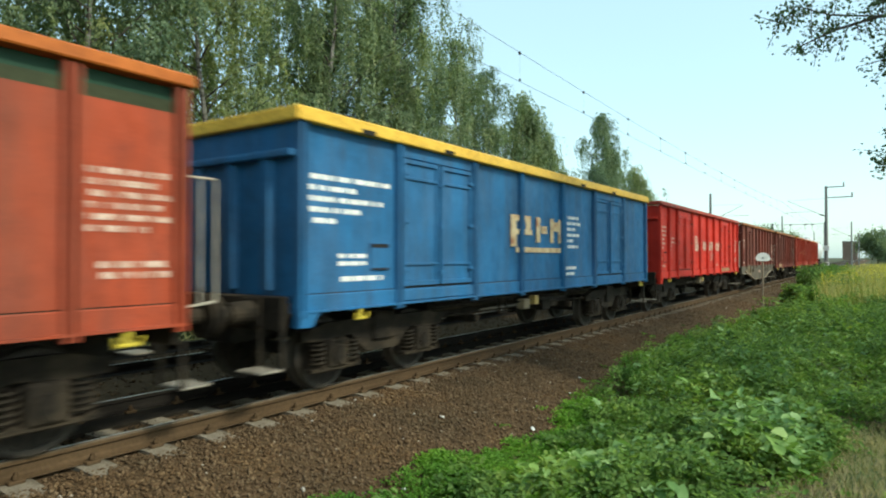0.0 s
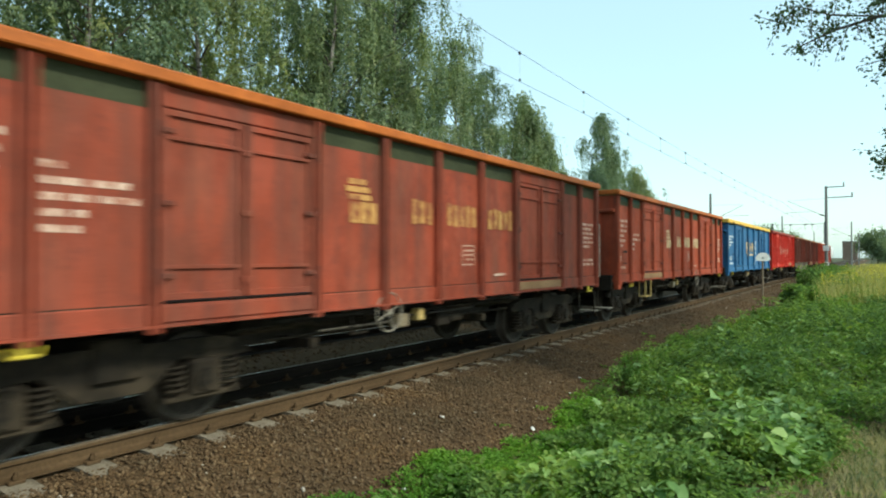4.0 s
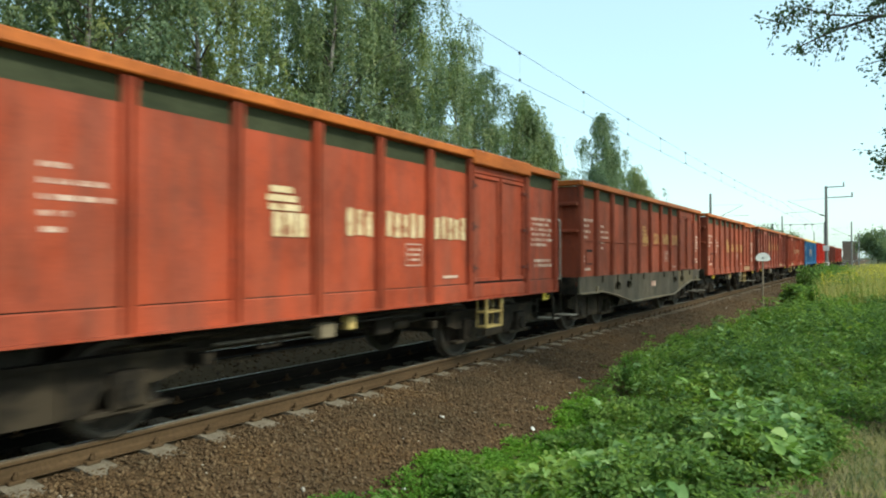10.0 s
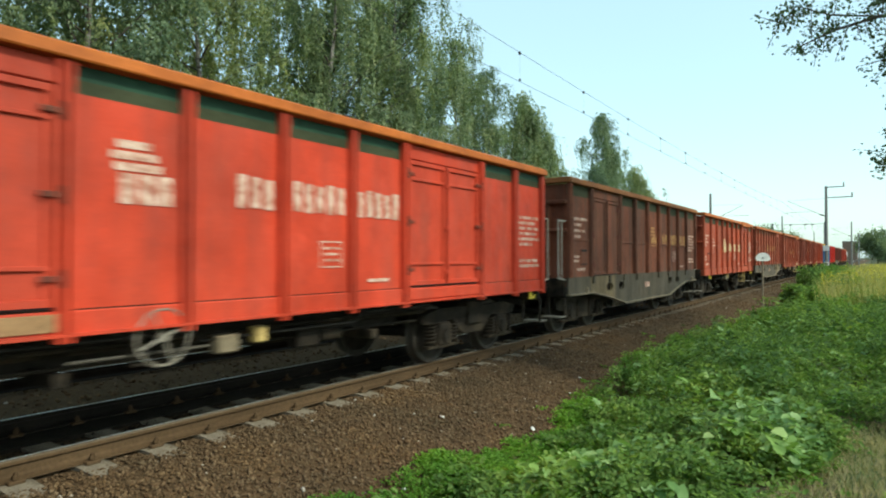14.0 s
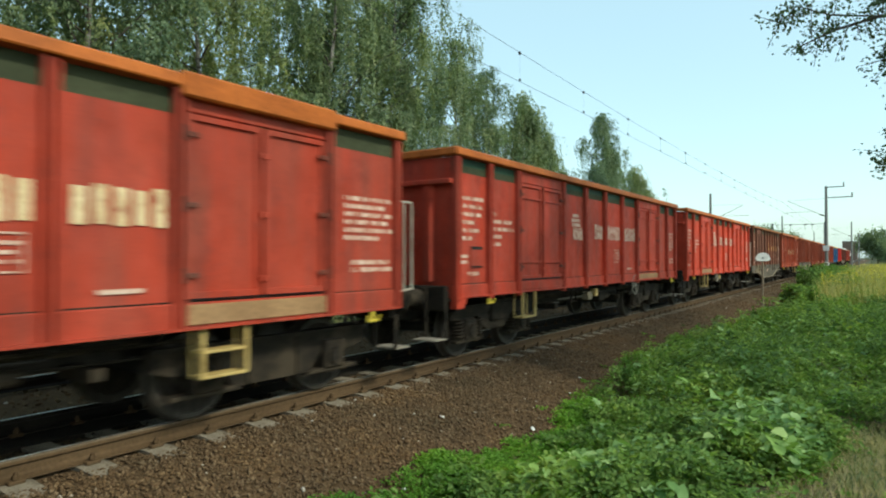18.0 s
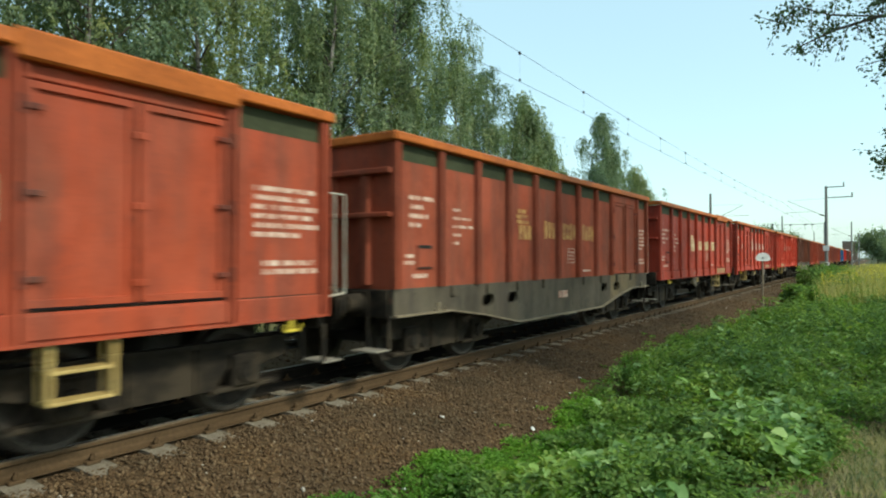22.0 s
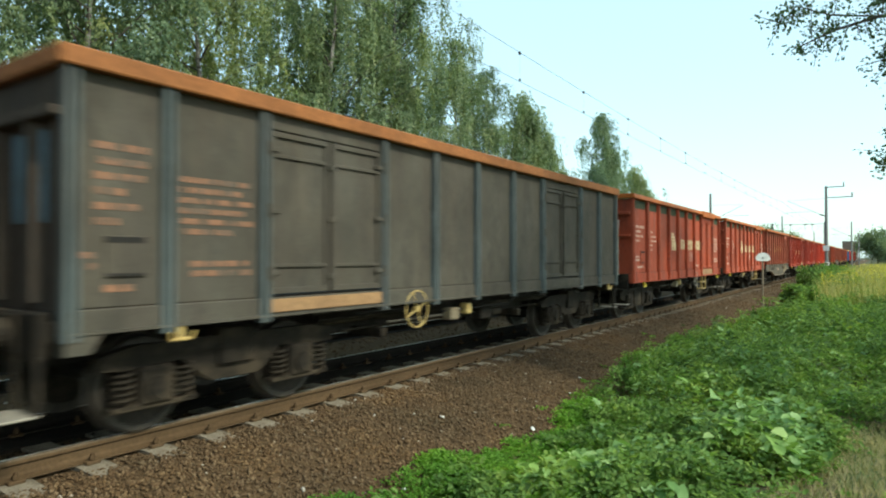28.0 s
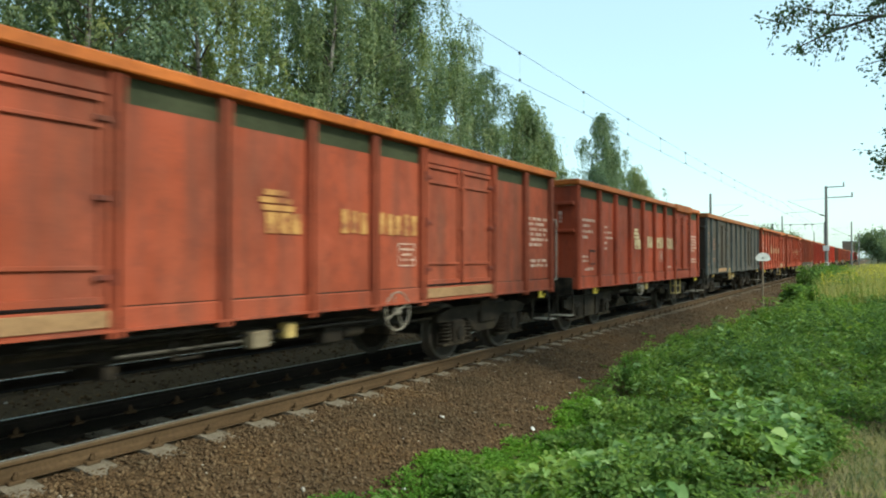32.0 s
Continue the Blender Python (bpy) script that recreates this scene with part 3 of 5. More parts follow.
def wagon(length, paint_m, cap_m, band_m, mark_m, layout, fish=False, name_marks=True, bogie_kind=0, deep_rim=False, lintel=False, letter_m=None, post_m=None, name_z=2.1, name_h=1.0, tall_step=False, steps=(), wheel_at=None,
          wheel_m=None, lever_m=None, label="", seed=0, emblem=None, end_m=None, mid_rail=False, name_from=0):
    """A high-sided open bogie wagon. layout: bays from the front end, (width, kind), kind p: sheet, d: double door, t: sheet with small lettering."""
    rng = random.Random(seed)
    z_sill = Z_SILL + (0.05 if length > 13 else 0.0)
    w = tagged(new("open_wagon"), label, "freight wagon", "open wagons of the train")
    hl = (length - 1.24) / 2 - (0.06 if length > 13 else 0.0)
    wheel_m, lever_m, end_m = wheel_m or M_rail_grey, lever_m or M_hook, end_m or paint_m
    zs = 1.25 if fish else Z_FLOOR
    letter_m, post_m = letter_m or M_white, post_m or paint_m
    rb = -0.03 if deep_rim else 0.012
    for sx in (1, -1):
        x0 = sx * G0
        lo = lambda a, b: (min(a, b), max(a, b))
        X = lambda a, b: lo(x0 + sx * a, x0 + sx * b)
        # longitudinal sill
        if fish:
            e, m = 0.9, 0.55
            out = [(-hl, zs), (hl, zs), (hl, e), (hl - 1.3, e), (hl - 2.2, e - 0.12), (hl - 3.5, m), (-hl + 3.5, m), (-hl + 2.2, e - 0.12), (-hl + 1.3, e), (-hl, e)]
            bottom = sorted((y_, z_) for y_, z_ in out[2:])

            def low(y_):
                for (ya_, za_), (yb_, zb_) in zip(bottom, bottom[1:]):
                    if ya_ <= y_ <= yb_:
                        return za_ + (zb_ - za_) * (y_ - ya_) / (yb_ - ya_)
                return e

            def under(p, q):
                return [(p, low(p))] + [v for v in bottom if p + 0.001 < v[0] < q - 0.001] + [(q, low(q))]
            d0, d1, y_ = 0.0, 0.0, hl
            for bw, kind in layout:
                if kind == "d":
                    d1, d0 = y_, y_ - bw
                y_ -= bw
            holes = sorted(s * (hl - d) for d in (2.45, 3.3) for s in (1, -1))

            def plate(start, stop):
                g = Geo()
                g.weld = True
                at = start
                for yy in holes:
                    p, q = yy - 0.18, yy + 0.18
                    if not start < p < q < stop:
                        continue
                    g.prism(under(at, p) + [(p, zs), (at, zs)], *X(-0.06, -0.01))
                    g.prism([(p, zs), (p, 0.98), (p + 0.02, 1.035), (p + 0.07, 1.065), (q - 0.07, 1.065), (q - 0.02, 1.035), (q, 0.98), (q, zs)], *X(-0.06, -0.01))
                    g.prism(under(p, q) + [(q, 0.98), (q - 0.02, 0.925), (q - 0.07, 0.895), (p + 0.07, 0.895), (p + 0.02, 0.925), (p, 0.98)], *X(-0.06, -0.01))
                    at = q
                return g.prism(under(at, stop) + [(stop, zs), (at, zs)], *X(-0.06, -0.01))
            if d1 > 0:
                d0 = hl - 2.87
            else:
                d1 = -hl + 2.87
            sill = part("sill", plate(-hl, d0), M_belly, w, "deep brown-grey grimy fishbelly sill with oval openings")
            part("sill_door_plate", plate(d0 + 0.001, d1), M_belly_tan, sill, "tan dusty part of the sill under the door")
            part("sill_end_plate", plate(d1 + 0.001, hl), M_belly, sill)
            part("sill_flange", Geo().prism(out[2:] + [(y_, z_ - 0.025) for y_, z_ in out[2:][::-1]], *X(-0.06, 0.05)), M_belly_edge, sill)
            for yy in holes:
                ringp = [(x0 - sx * 0.004, yy + a_, 0.98 + b_) for a_, b_ in ((-0.19, 0), (-0.17, 0.062), (-0.11, 0.095), (0.11, 0.095), (0.17, 0.062), (0.19, 0), (0.17, -0.062), (0.11, -0.095), (-0.11, -0.095), (-0.17, -0.062), (-0.19, 0))]
                part("opening_rim", Geo().path(ringp, 0.008, 5), M_belly, sill)
            for s in (1, -1):
                for q in range(4):
                    yy = s * (1.0 + q * 1.05)
                    part("sill_bracket", Geo().box(*X(-0.01, 0.03), yy - 0.06, yy + 0.06, zs - 0.16, zs, 0.008), M_belly, sill)
            g = Geo()
            for k, wd in enumerate((0.1, 0.14, 0.1)):
                g.box(*X(-0.009, -0.004), -0.3 + k * 0.16, -0.3 + k * 0.16 + wd, 0.86, 1.0)
            tagged(part("lettering", g, M_white, sill, "worn white stencil bars"), kind="stuff")
        else:
            part("sill", Geo().box(*X(-0.1, 0.0), -hl, hl, z_sill, zs - 0.012, 0.012), paint_m, w)
            part("sill_seam", Geo().box(*X(-0.09, -0.034), -hl + 0.02, hl - 0.02, zs - 0.014, zs + 0.004), M_frame, w, "dark seam above the sill")
            if length > 13:
                part("corner_plate", Geo().prism([(-hl + 0.002, z_sill - 0.013), (-hl + 0.002, 0.89), (-hl + 0.2, 0.89), (-hl + 0.3, z_sill - 0.013)], *X(-0.08, 0.03)), paint_m, w)
            part("sill_flange", Geo().box(*X(-0.1, 0.045), -hl, hl, z_sill - 0.012, z_sill + 0.012), paint_m, w)
        # top rail
        part("top_rail", Geo().extrude_y([(x0 - sx * 0.09, Z_CAP + rb), (x0 + sx * 0.075, Z_CAP + rb), (x0 + sx * 0.085, Z_CAP + rb + 0.015), (x0 + sx * 0.075, Z_CAP + 0.115), (x0 + sx * 0.05, Z_CAP + 0.135), (x0 - sx * 0.09, Z_CAP + 0.12)], -hl - 0.04, hl + 0.04), cap_m, w)
        # bays; on the far side they run the same way along the wagon
        y = hl
        stan = [(hl - 0.05, 0.08)]
        for bay, (bw, kind) in enumerate(layout):
            ya, yb = max(y - bw, -hl), y
            bw = yb - ya
            sheet = -0.03 + rng.uniform(-0.006, 0.006)
            if kind == "d":
                if lintel:
                    part("door_lintel", Geo().box(*X(-0.06, 0.1), ya - 0.03, yb + 0.03, Z_CAP - 0.075, Z_CAP + 0.155, 0.02), cap_m, w, "deep painted lintel over the door")
                fr = part("door_frame", Geo().box(*X(-0.06, -0.005), ya + 0.05, yb - 0.05, Z_CAP - 0.19, Z_CAP, 0.01), paint_m, w)
                tanm = M_tan if (bay * 7 + seed) % 3 and layout is not BLUE else paint_m
                if not fish:
                    part("door_sill", Geo().box(*X(0.0, 0.02), ya + 0.05, yb - 0.05, z_sill + 0.03, zs - 0.03, 0.006), tanm, w, "rubbed door sill plate")
                mid = (ya + yb) / 2
                for s in (-1, 1):
                    a, b = lo(mid + s * 0.025, mid + s * (bw / 2 - 0.07))
                    leaf = Geo().inset(x0 + sx * -0.05, x0 + sx * 0.012, x0 + sx * -0.02, a, b, zs + 0.02, Z_CAP - 0.2, 0.06)
                    d = part("door", leaf, paint_m, w)
                    if length > 13:
                        for zz in (1.58, 2.74):
                            part("door_rib", Geo().box(*X(-0.022, 0.008), a + 0.055, b - 0.055, zz - 0.02, zz + 0.02, 0.006), paint_m, d)
                    for zz in (1.5, 2.15, 2.8):
                        h = mid + s * (bw / 2 - 0.08)
                        part("hinge", Geo().box(*X(-0.0, 0.035), *lo(h - s * 0.1, h + s * 0.05), zz - 0.025, zz + 0.025, 0.006).tube((x0 + sx * 0.04, h + s * 0.05, zz - 0.07), (x0 + sx * 0.04, h + s * 0.05, zz + 0.07), 0.022, n=8), paint_m if layout in (GREY, BLUE) else P_brown, d)
                bar = Geo().tube((x0 + sx * 0.03, mid, zs + 0.05), (x0 + sx * 0.03, mid, Z_CAP - 0.22), 0.022, n=8)
                for zz in (1.45, 2.1, 2.7):
                    bar.box(*X(-0.02, 0.055), mid - 0.05, mid + 0.05, zz - 0.03, zz + 0.03, 0.006)
                part("locking_bar", bar, paint_m, w)
                part("door_backing", Geo().box(*X(-0.075, -0.055), mid - 0.2, mid + 0.2, zs + 0.02, Z_CAP - 0.2), M_dark, w)
                part("door_gap", Geo().box(*X(-0.055, -0.046), ya + 0.06, yb - 0.06, Z_CAP - 0.215, Z_CAP - 0.195), M_dark, w)
            else:
                g = Geo().box(*X(sheet - 0.012, sheet), ya, yb, zs, Z_CAP - (0.23 if band_m else 0.0))
                if mid_rail:
                    g.box(*X(sheet, sheet + 0.025), ya + 0.06, yb - 0.06, 2.02, 2.06, 0.006)
                pan = part("side_sheet", g, paint_m, w)
                if band_m:
                    split = Z_CAP - (0.12 if band_m is M_band_new else 0.0)
                    part("upper_band", Geo().box(*X(sheet - 0.02, sheet - 0.008), ya, yb, Z_CAP - 0.23, split), M_band, pan)
                    if band_m is M_band_new:
                        part("upper_band", Geo().box(*X(sheet - 0.02, sheet - 0.009), ya, yb, split, Z_CAP), band_m, pan, "green painted stripe")
                if kind == "t" and sx == 1:
                    t = Geo()
                    wd = min(0.9, bw - 0.25)
                    bars(t, x0 + sx * (sheet + 0.001), sx, (yb - 0.12) * sx, 2.36, [wd * q for q in (0.95, 0.82, 0.98, 0.88, 1.0, 0.7)], rng, 0.052, 0.096)
                    bars(t, x0 + sx * (sheet + 0.001), sx, (yb - 0.14) * sx, 1.58, [wd * 0.8, wd * 0.85], rng, 0.055, 0.09)
                    tagged(part("lettering", t, letter_m, pan, "small worn white stencil bars"), kind="stuff")
                if kind == "s" and sx == 1:
                    t = Geo()
                    bars(t, x0 + sx * (sheet + 0.001), sx, (yb - 0.12) * sx, 2.36, [0.16, 0.7, 0.78, 0.34, 0.3] if length > 13 else [0.2, 0.5, 0.56, 0.22, 0.16], rng, 0.06 if length > 13 else 0.045, 0.125)
                    tagged(part("lettering", t, letter_m, pan, "small worn white stencil bars"), kind="stuff")
                if kind == "r" and sx == 1:
                    g2 = Geo().box(*X(sheet, sheet + 0.02), yb - 0.55, yb - 0.2, 1.5, 1.85, 0.006)
                    frame_ = part("data_frame", g2, paint_m, pan, "label holder")
                    part("slot", Geo().box(*X(sheet + 0.021, sheet + 0.024), yb - 0.54, yb - 0.21, 1.79, 1.84), M_dark, frame_)
                    part("slot", Geo().box(*X(sheet + 0.021, sheet + 0.024), yb - 0.54, yb - 0.21, 1.51, 1.535), M_dark, frame_)
                    t = Geo()
                    wd = min(1.5, bw - 0.35) * (1.0 if bw > 1.5 else 0.9)
                    full = (1, 0.55, 0.9, 0.6, 0.3) if bw > 1.5 else (1.0, 0.95, 0.9, 0.55, 0.8, 0.45) if length > 13 else (0.9, 0.5, 0.7, 0.4)
                    bars(t, x0 + sx * (sheet + 0.001), sx, (yb - 0.16) * sx, 2.56 if length > 13 else 2.46, [wd * q for q in full], rng, 0.06, 0.125)
                    bars(t, x0 + sx * (sheet + 0.001), sx, (yb - 0.62) * sx, 1.66, [wd * 0.35, wd * 0.35], rng, 0.05, 0.09)
                    bars(t, x0 + sx * (sheet + 0.001), sx, (yb - 0.3) * sx, 1.38, [wd * 0.55], rng, 0.06, 0.09)
                    tagged(part("lettering", t, letter_m, pan, "small worn white stencil bars"), kind="stuff")
            y -= bw
            stan.append((y, 0.085 if kind != "d" else 0.09))
        # stanchions: hat sections, in pairs of ribs
        for i, (ys, hw) in enumerate(stan):
            if i == len(stan) - 1:
                ys = -hl + 0.05
            g = Geo()
            hw *= 0.74
            prof = [(-hw, -0.03), (-hw * 0.93, 0.042), (-hw * 0.8, 0.05), (-hw * 0.34, 0.05), (-hw * 0.24, -0.01), (hw * 0.24, -0.01), (hw * 0.34, 0.05), (hw * 0.8, 0.05), (hw * 0.93, 0.042), (hw, -0.03)]
            n = len(prof)
            zb = zs - (0.0 if fish else 0.26)
            vs = [(x0 + sx * b, ys + a, zb) for a, b in prof] + [(x0 + sx * b, ys + a, Z_CAP) for a, b in prof]
            g.add(vs, [(k, (k + 1) % n, n + (k + 1) % n, n + k) for k in range(n)] + [tuple(range(n)), tuple(range(n, 2 * n))])
            part("stanchion", g, post_m, w)
        # company name as plain blocks, on the middle bays
        if name_marks and sx == 1:
            y = hl
            k = name_from
            for bw, kind in layout:
                if kind == "p":
                    xx = lo(x0 - sx * 0.024, x0 - sx * 0.018)
                    zc = name_z
                    blocks = []
                    if k == 3:
                        blocks = [(y - 0.7 + (0.03, 0.0, 0.05)[q], y - 0.28 + (0.04, 0.0, -0.06)[q], zc + 0.07 + q * 0.095, zc + 0.14 + q * 0.095) for q in range(3)]
                        blocks += [(y - 0.62 + q * 0.17, y - 0.48 + q * 0.17, zc - 0.21, zc + 0.05) for q in range(3)]
                    elif k < 3:
                        blocks = [(y - 0.12 - q * 0.172 - 0.116, y - 0.12 - q * 0.172, zc - 0.17 + 0.012 * ((q + k) % 2), zc + 0.17 - 0.015 * ((q * 5 + k) % 3)) for q in range((5, 5, 3)[k])]
                    blocks = [(a, b, zc + (c - zc) * name_h, zc + (d - zc) * name_h) for a, b, c, d in blocks]
                    if k in (0, 1):
                        t = Geo()
                        ta = y - 0.62 + 0.1 * k
                        if k == 1:
                            t.box(*xx, ta, ta + 0.36, 1.84, 1.855).box(*xx, ta, ta + 0.36, 1.55, 1.565).box(*xx, ta, ta + 0.012, 1.565, 1.84).box(*xx, ta + 0.348, ta + 0.36, 1.565, 1.84)
                            bars(t, xx[0], sx, (ta + 0.33) * sx, 1.76, [0.28, 0.24, 0.28], rng, 0.03, 0.07)
                        else:
                            t.box(*xx, ta - 0.1, ta + 0.3, 1.36, 1.4)
                        tagged(part("lettering", t, letter_m, w, "small stencilled load table"), kind="stuff")
                    for a, b, c, d in blocks:
                        part("name_block", Geo().box(*xx, a, b, c, d), mark_m, w)
                    k += 1
                y -= bw
        if emblem and sx == 1:
            xx = X(-0.016, -0.008)
            for a, b, c, d in ((-1.42, -1.22, 1.86, 2.42), (-1.22, -0.66, 2.32, 2.42), (-0.84, -0.66, 2.12, 2.32), (-1.22, -0.6, 2.08, 2.17), (-0.42, -0.26, 1.95, 2.42), (-0.2, 0.04, 2.12, 2.26), (0.2, 0.34, 1.95, 2.42), (0.34, 0.58, 2.18, 2.36), (0.58, 0.72, 1.95, 2.42), (-1.22, 0.72, 1.76, 1.85)):
                part("name_block", Geo().box(*xx, a, b, c, d), emblem, w)
            for yy in (-5.25, -3.47, 1.65, 3.58):
                part("rim_notch", Geo().box(*X(0.07, 0.088), yy - 0.13, yy + 0.13, Z_CAP - 0.032, Z_CAP + 0.03, 0.006), M_dark, w, "dark notch in the rim")
            t = Geo()
            bars(t, x0 - sx * 0.029, sx, 1.75 * sx, 2.46, [0.6, 0.7, 0.4, 0.62, 0.3, 0.55], rng, 0.06, 0.12)
            bars(t, x0 - sx * 0.029, sx, 1.5 * sx, 1.42, [0.5, 0.4], rng, 0.06, 0.12)
            tagged(part("lettering", t, letter_m, w, "small white stencil bars"), kind="stuff")
        # rope hooks, steps, handwheel
        for s in (1, -1):
            yy = hl - 0.55 if s > 0 else -hl + 1.0
            g = Geo().box(*X(-0.02, 0.035), yy - 0.03, yy + 0.03, z_sill - 0.15, z_sill + 0.01, 0.008)
            g.tube((x0 + sx * 0.03, yy - 0.1, z_sill - 0.13), (x0 + sx * 0.03, yy + 0.1, z_sill - 0.13), 0.018, n=7)
            g.tube((x0 + sx * 0.03, yy - 0.1, z_sill - 0.13), (x0 + sx * 0.05, yy - 0.115, z_sill - 0.06), 0.016, n=6)
            g.tube((x0 + sx * 0.03, yy + 0.1, z_sill - 0.13), (x0 + sx * 0.05, yy + 0.115, z_sill - 0.06), 0.016, n=6)
            part("rope_hook", g, M_belly_edge if fish else lever_m, w, "" if fish else "yellow rope hook")
        for sy in steps:
            g = Geo()
            for e in (-0.25, 0.25):
                g.box(*X(-0.04, 0.0), sy + e - 0.02, sy + e + 0.02, z_sill - 0.48, z_sill - 0.01)
                g.box(*X(-0.2, -0.18), sy + e - 0.012, sy + e + 0.012, z_sill - 0.48, z_sill - 0.01)
            for zz in ((0.47,) if tall_step else (0.48, 0.24)):
                g.box(*X(-0.2, 0.0), sy - 0.26, sy + 0.26, z_sill - zz - 0.014, z_sill - zz + 0.014, 0.005)
            part("step", g, M_yellow, w, "yellow two-rung footstep under the door")
        if wheel_at is not None and sx == 1:
            hx = x0 + sx * 0.0
            hw_ = new("handwheel")
            hw_.parent = w
            hw_.location = (hx, wheel_at, z_sill - 0.1)
            tagged(hw_, "spoked brake handwheel")
            part("rim", Geo().ring((0, 0, 0), (1, 0, 0), 0.25, 0.011, 24, 6), wheel_m, hw_)
            g = Geo().tube((-0.06, 0, 0), (0.03, 0, 0), 0.04, n=10)
            for q in range(4):
                a = q * math.pi / 2 + 0.4
                g.tube((0, 0, 0), (0, 0.25 * math.cos(a), 0.25 * math.sin(a)), 0.011, n=6)
            part("spokes", g, wheel_m, hw_)
    # floor, ends
    part("floor", Geo().box(-G0 + 0.02, G0 - 0.02, -hl + 0.02, hl - 0.02, 1.14, 1.24), M_dark, w)
    for s in (1, -1):
        lo = lambda a, b: (min(a, b), max(a, b))
        g = Geo().box(-G0 + 0.03, G0 - 0.03, *lo(s * (hl - 0.06), s * (hl - 0.02)), 1.05, Z_CAP)
        end = part("end_wall", g, end_m, w)
        g = Geo()
        for xx in (-0.95, -0.32, 0.32, 0.95):
            out = [(xx - 0.09, 0), (xx - 0.06, 0.07), (xx + 0.06, 0.07), (xx + 0.09, 0)]
            n = 4
            vs = [(a, s * (hl - 0.022 + b), 1.3) for a, b in out] + [(a, s * (hl - 0.022 + b), 2.78) for a, b in out]
            g.add(vs, [(k, (k + 1) % n, n + (k + 1) % n, n + k) for k in range(n)] + [tuple(range(n)), tuple(range(n, 2 * n))])
        part("end_rib", g, end_m, end)
        part("end_rail", Geo().box(-G0 + 0.04, G0 - 0.04, *lo(s * (hl - 0.022), s * (hl + 0.08)), 2.78, 2.86, 0.012), end_m, end)
        if layout is GREY and s < 0:
            part("end_patch", Geo().box(0.55, 1.15, -hl + 0.008, -hl + 0.016, 1.95, 2.7), M_blue_mark, end, "worn blue painted patch")
        if length < 13 and not fish and s < 0:
            t = Geo()
            for q in range(3):
                t.box(0.75 + q * 0.13, 0.85 + q * 0.13, -hl + 0.012, -hl + 0.018, 2.42 + 0.03 * (q % 2), 2.66)
            tagged(part("lettering", t, M_white, end, "worn pale stencil on the end wall"), kind="stuff")
        if length < 13:
            part("end_rail", Geo().box(-G0 + 0.04, G0 - 0.04, *lo(s * (hl - 0.022), s * (hl + 0.07)), 2.2, 2.27, 0.012), end_m, end)
        part("top_rail", Geo().box(-G0 - 0.06, G0 + 0.06, *lo(s * (hl - 0.1), s * (hl + 0.07)), Z_CAP + rb + 0.002, Z_CAP + 0.13, 0.015), cap_m, w)
        ext = 0.12 if length > 13 and s < 0 else 0.0
        part("buffer_beam", Geo().box(-1.36, 1.36, *lo(s * (hl - 0.06 + ext), s * (hl + 0.03 + ext)), 0.86, 1.24, 0.015), M_frame, w)
        if ext:
            part("end_platform", Geo().box(-1.34, 1.34, *lo(s * (hl + 0.001), s * (hl + ext - 0.062)), 1.0, 1.16, 0.01), M_frame, w)
        for sx in (0.875, -0.875):
            def buf():
                g = Geo()
                g.box(sx - 0.17, sx + 0.17, 0.03, 0.06, 0.9, 1.22, 0.01)
                g.tube((sx, 0.05, 1.06), (sx, 0.36, 1.06), 0.13, 0.12, 16)
                g.tube((sx, 0.36, 1.06), (sx, 0.54, 1.06), 0.085, n=14)
                return g
            bf = shared("buffer", ("buffer", sx), buf, M_frame, w, pose(0, s * (hl + ext), 0, 0, 0, 0 if s > 0 else 180))
            shared("buffer_head", ("bufhead", sx), lambda: Geo().tube((sx, 0.54, 1.06), (sx, 0.6, 1.06), 0.235, 0.215, 20), M_frame, bf)
        def hook():
            g = Geo().box(-0.05, 0.05, 0.0, 0.3, 1.0, 1.1, 0.01)
            g.tube((0, 0.3, 1.05), (0, 0.42, 1.12), 0.04, n=8)
            g.path([(-0.06, 0.3, 1.03), (-0.06, 0.5, 0.86), (0.06, 0.5, 0.86), (0.06, 0.3, 1.03)], 0.022)
            g.tube((-0.12, 0.48, 0.86), (0.12, 0.48, 0.86), 0.03, n=8)
            return g
        shared("draw_hook", "hook", hook, M_dark, w, pose(0, s * (hl + ext), 0, 0, 0, 0 if s > 0 else 180))
        shared("brake_hose", "hose", lambda: Geo().path([(0.35, 0.03, 0.95), (0.35, 0.2, 0.92), (0.33, 0.32, 0.78), (0.28, 0.42, 0.66), (0.2, 0.52, 0.7)], 0.028), M_dark, w, pose(0, s * (hl + ext), 0, 0, 0, 0 if s > 0 else 180))
        # shunter's step and handrails at the corners
        for sx in (1, -1):
            xa = sx * (G0 - 0.07)
            yy = s * (hl + 0.37)
            g = Geo().path([(xa, s * hl, 2.42), (xa, yy - s * 0.02, 2.42), (xa, yy, 2.38), (xa, yy, 1.24), (xa, s * hl, 1.2)], 0.014)
            g.path([(xa, yy - s * 0.17, 2.42), (xa, yy - s * 0.17, 1.22)], 0.013)
            if s > 0 or layout is BACK:
                part("handrail", g, M_handrail, w, "pale tubular corner handrail")
            g = Geo().box(*lo(sx * 0.98, sx * 1.4), *lo(s * (hl + ext + 0.02), s * (hl + ext + 0.32)), 0.44, 0.462, 0.006)
            hang = []
            for o in (1.0, 1.36):
                hang.append(Geo().box(*lo(sx * o, sx * (o + 0.03)), *lo(s * (hl + ext), s * (hl + ext + 0.05)), 0.45, 0.9))
            st = part("shunter_step", g, M_rail_grey, w, "worn grey shunter's footstep plate")
            for h_ in hang:
                part("step_hanger", h_, M_frame, st)
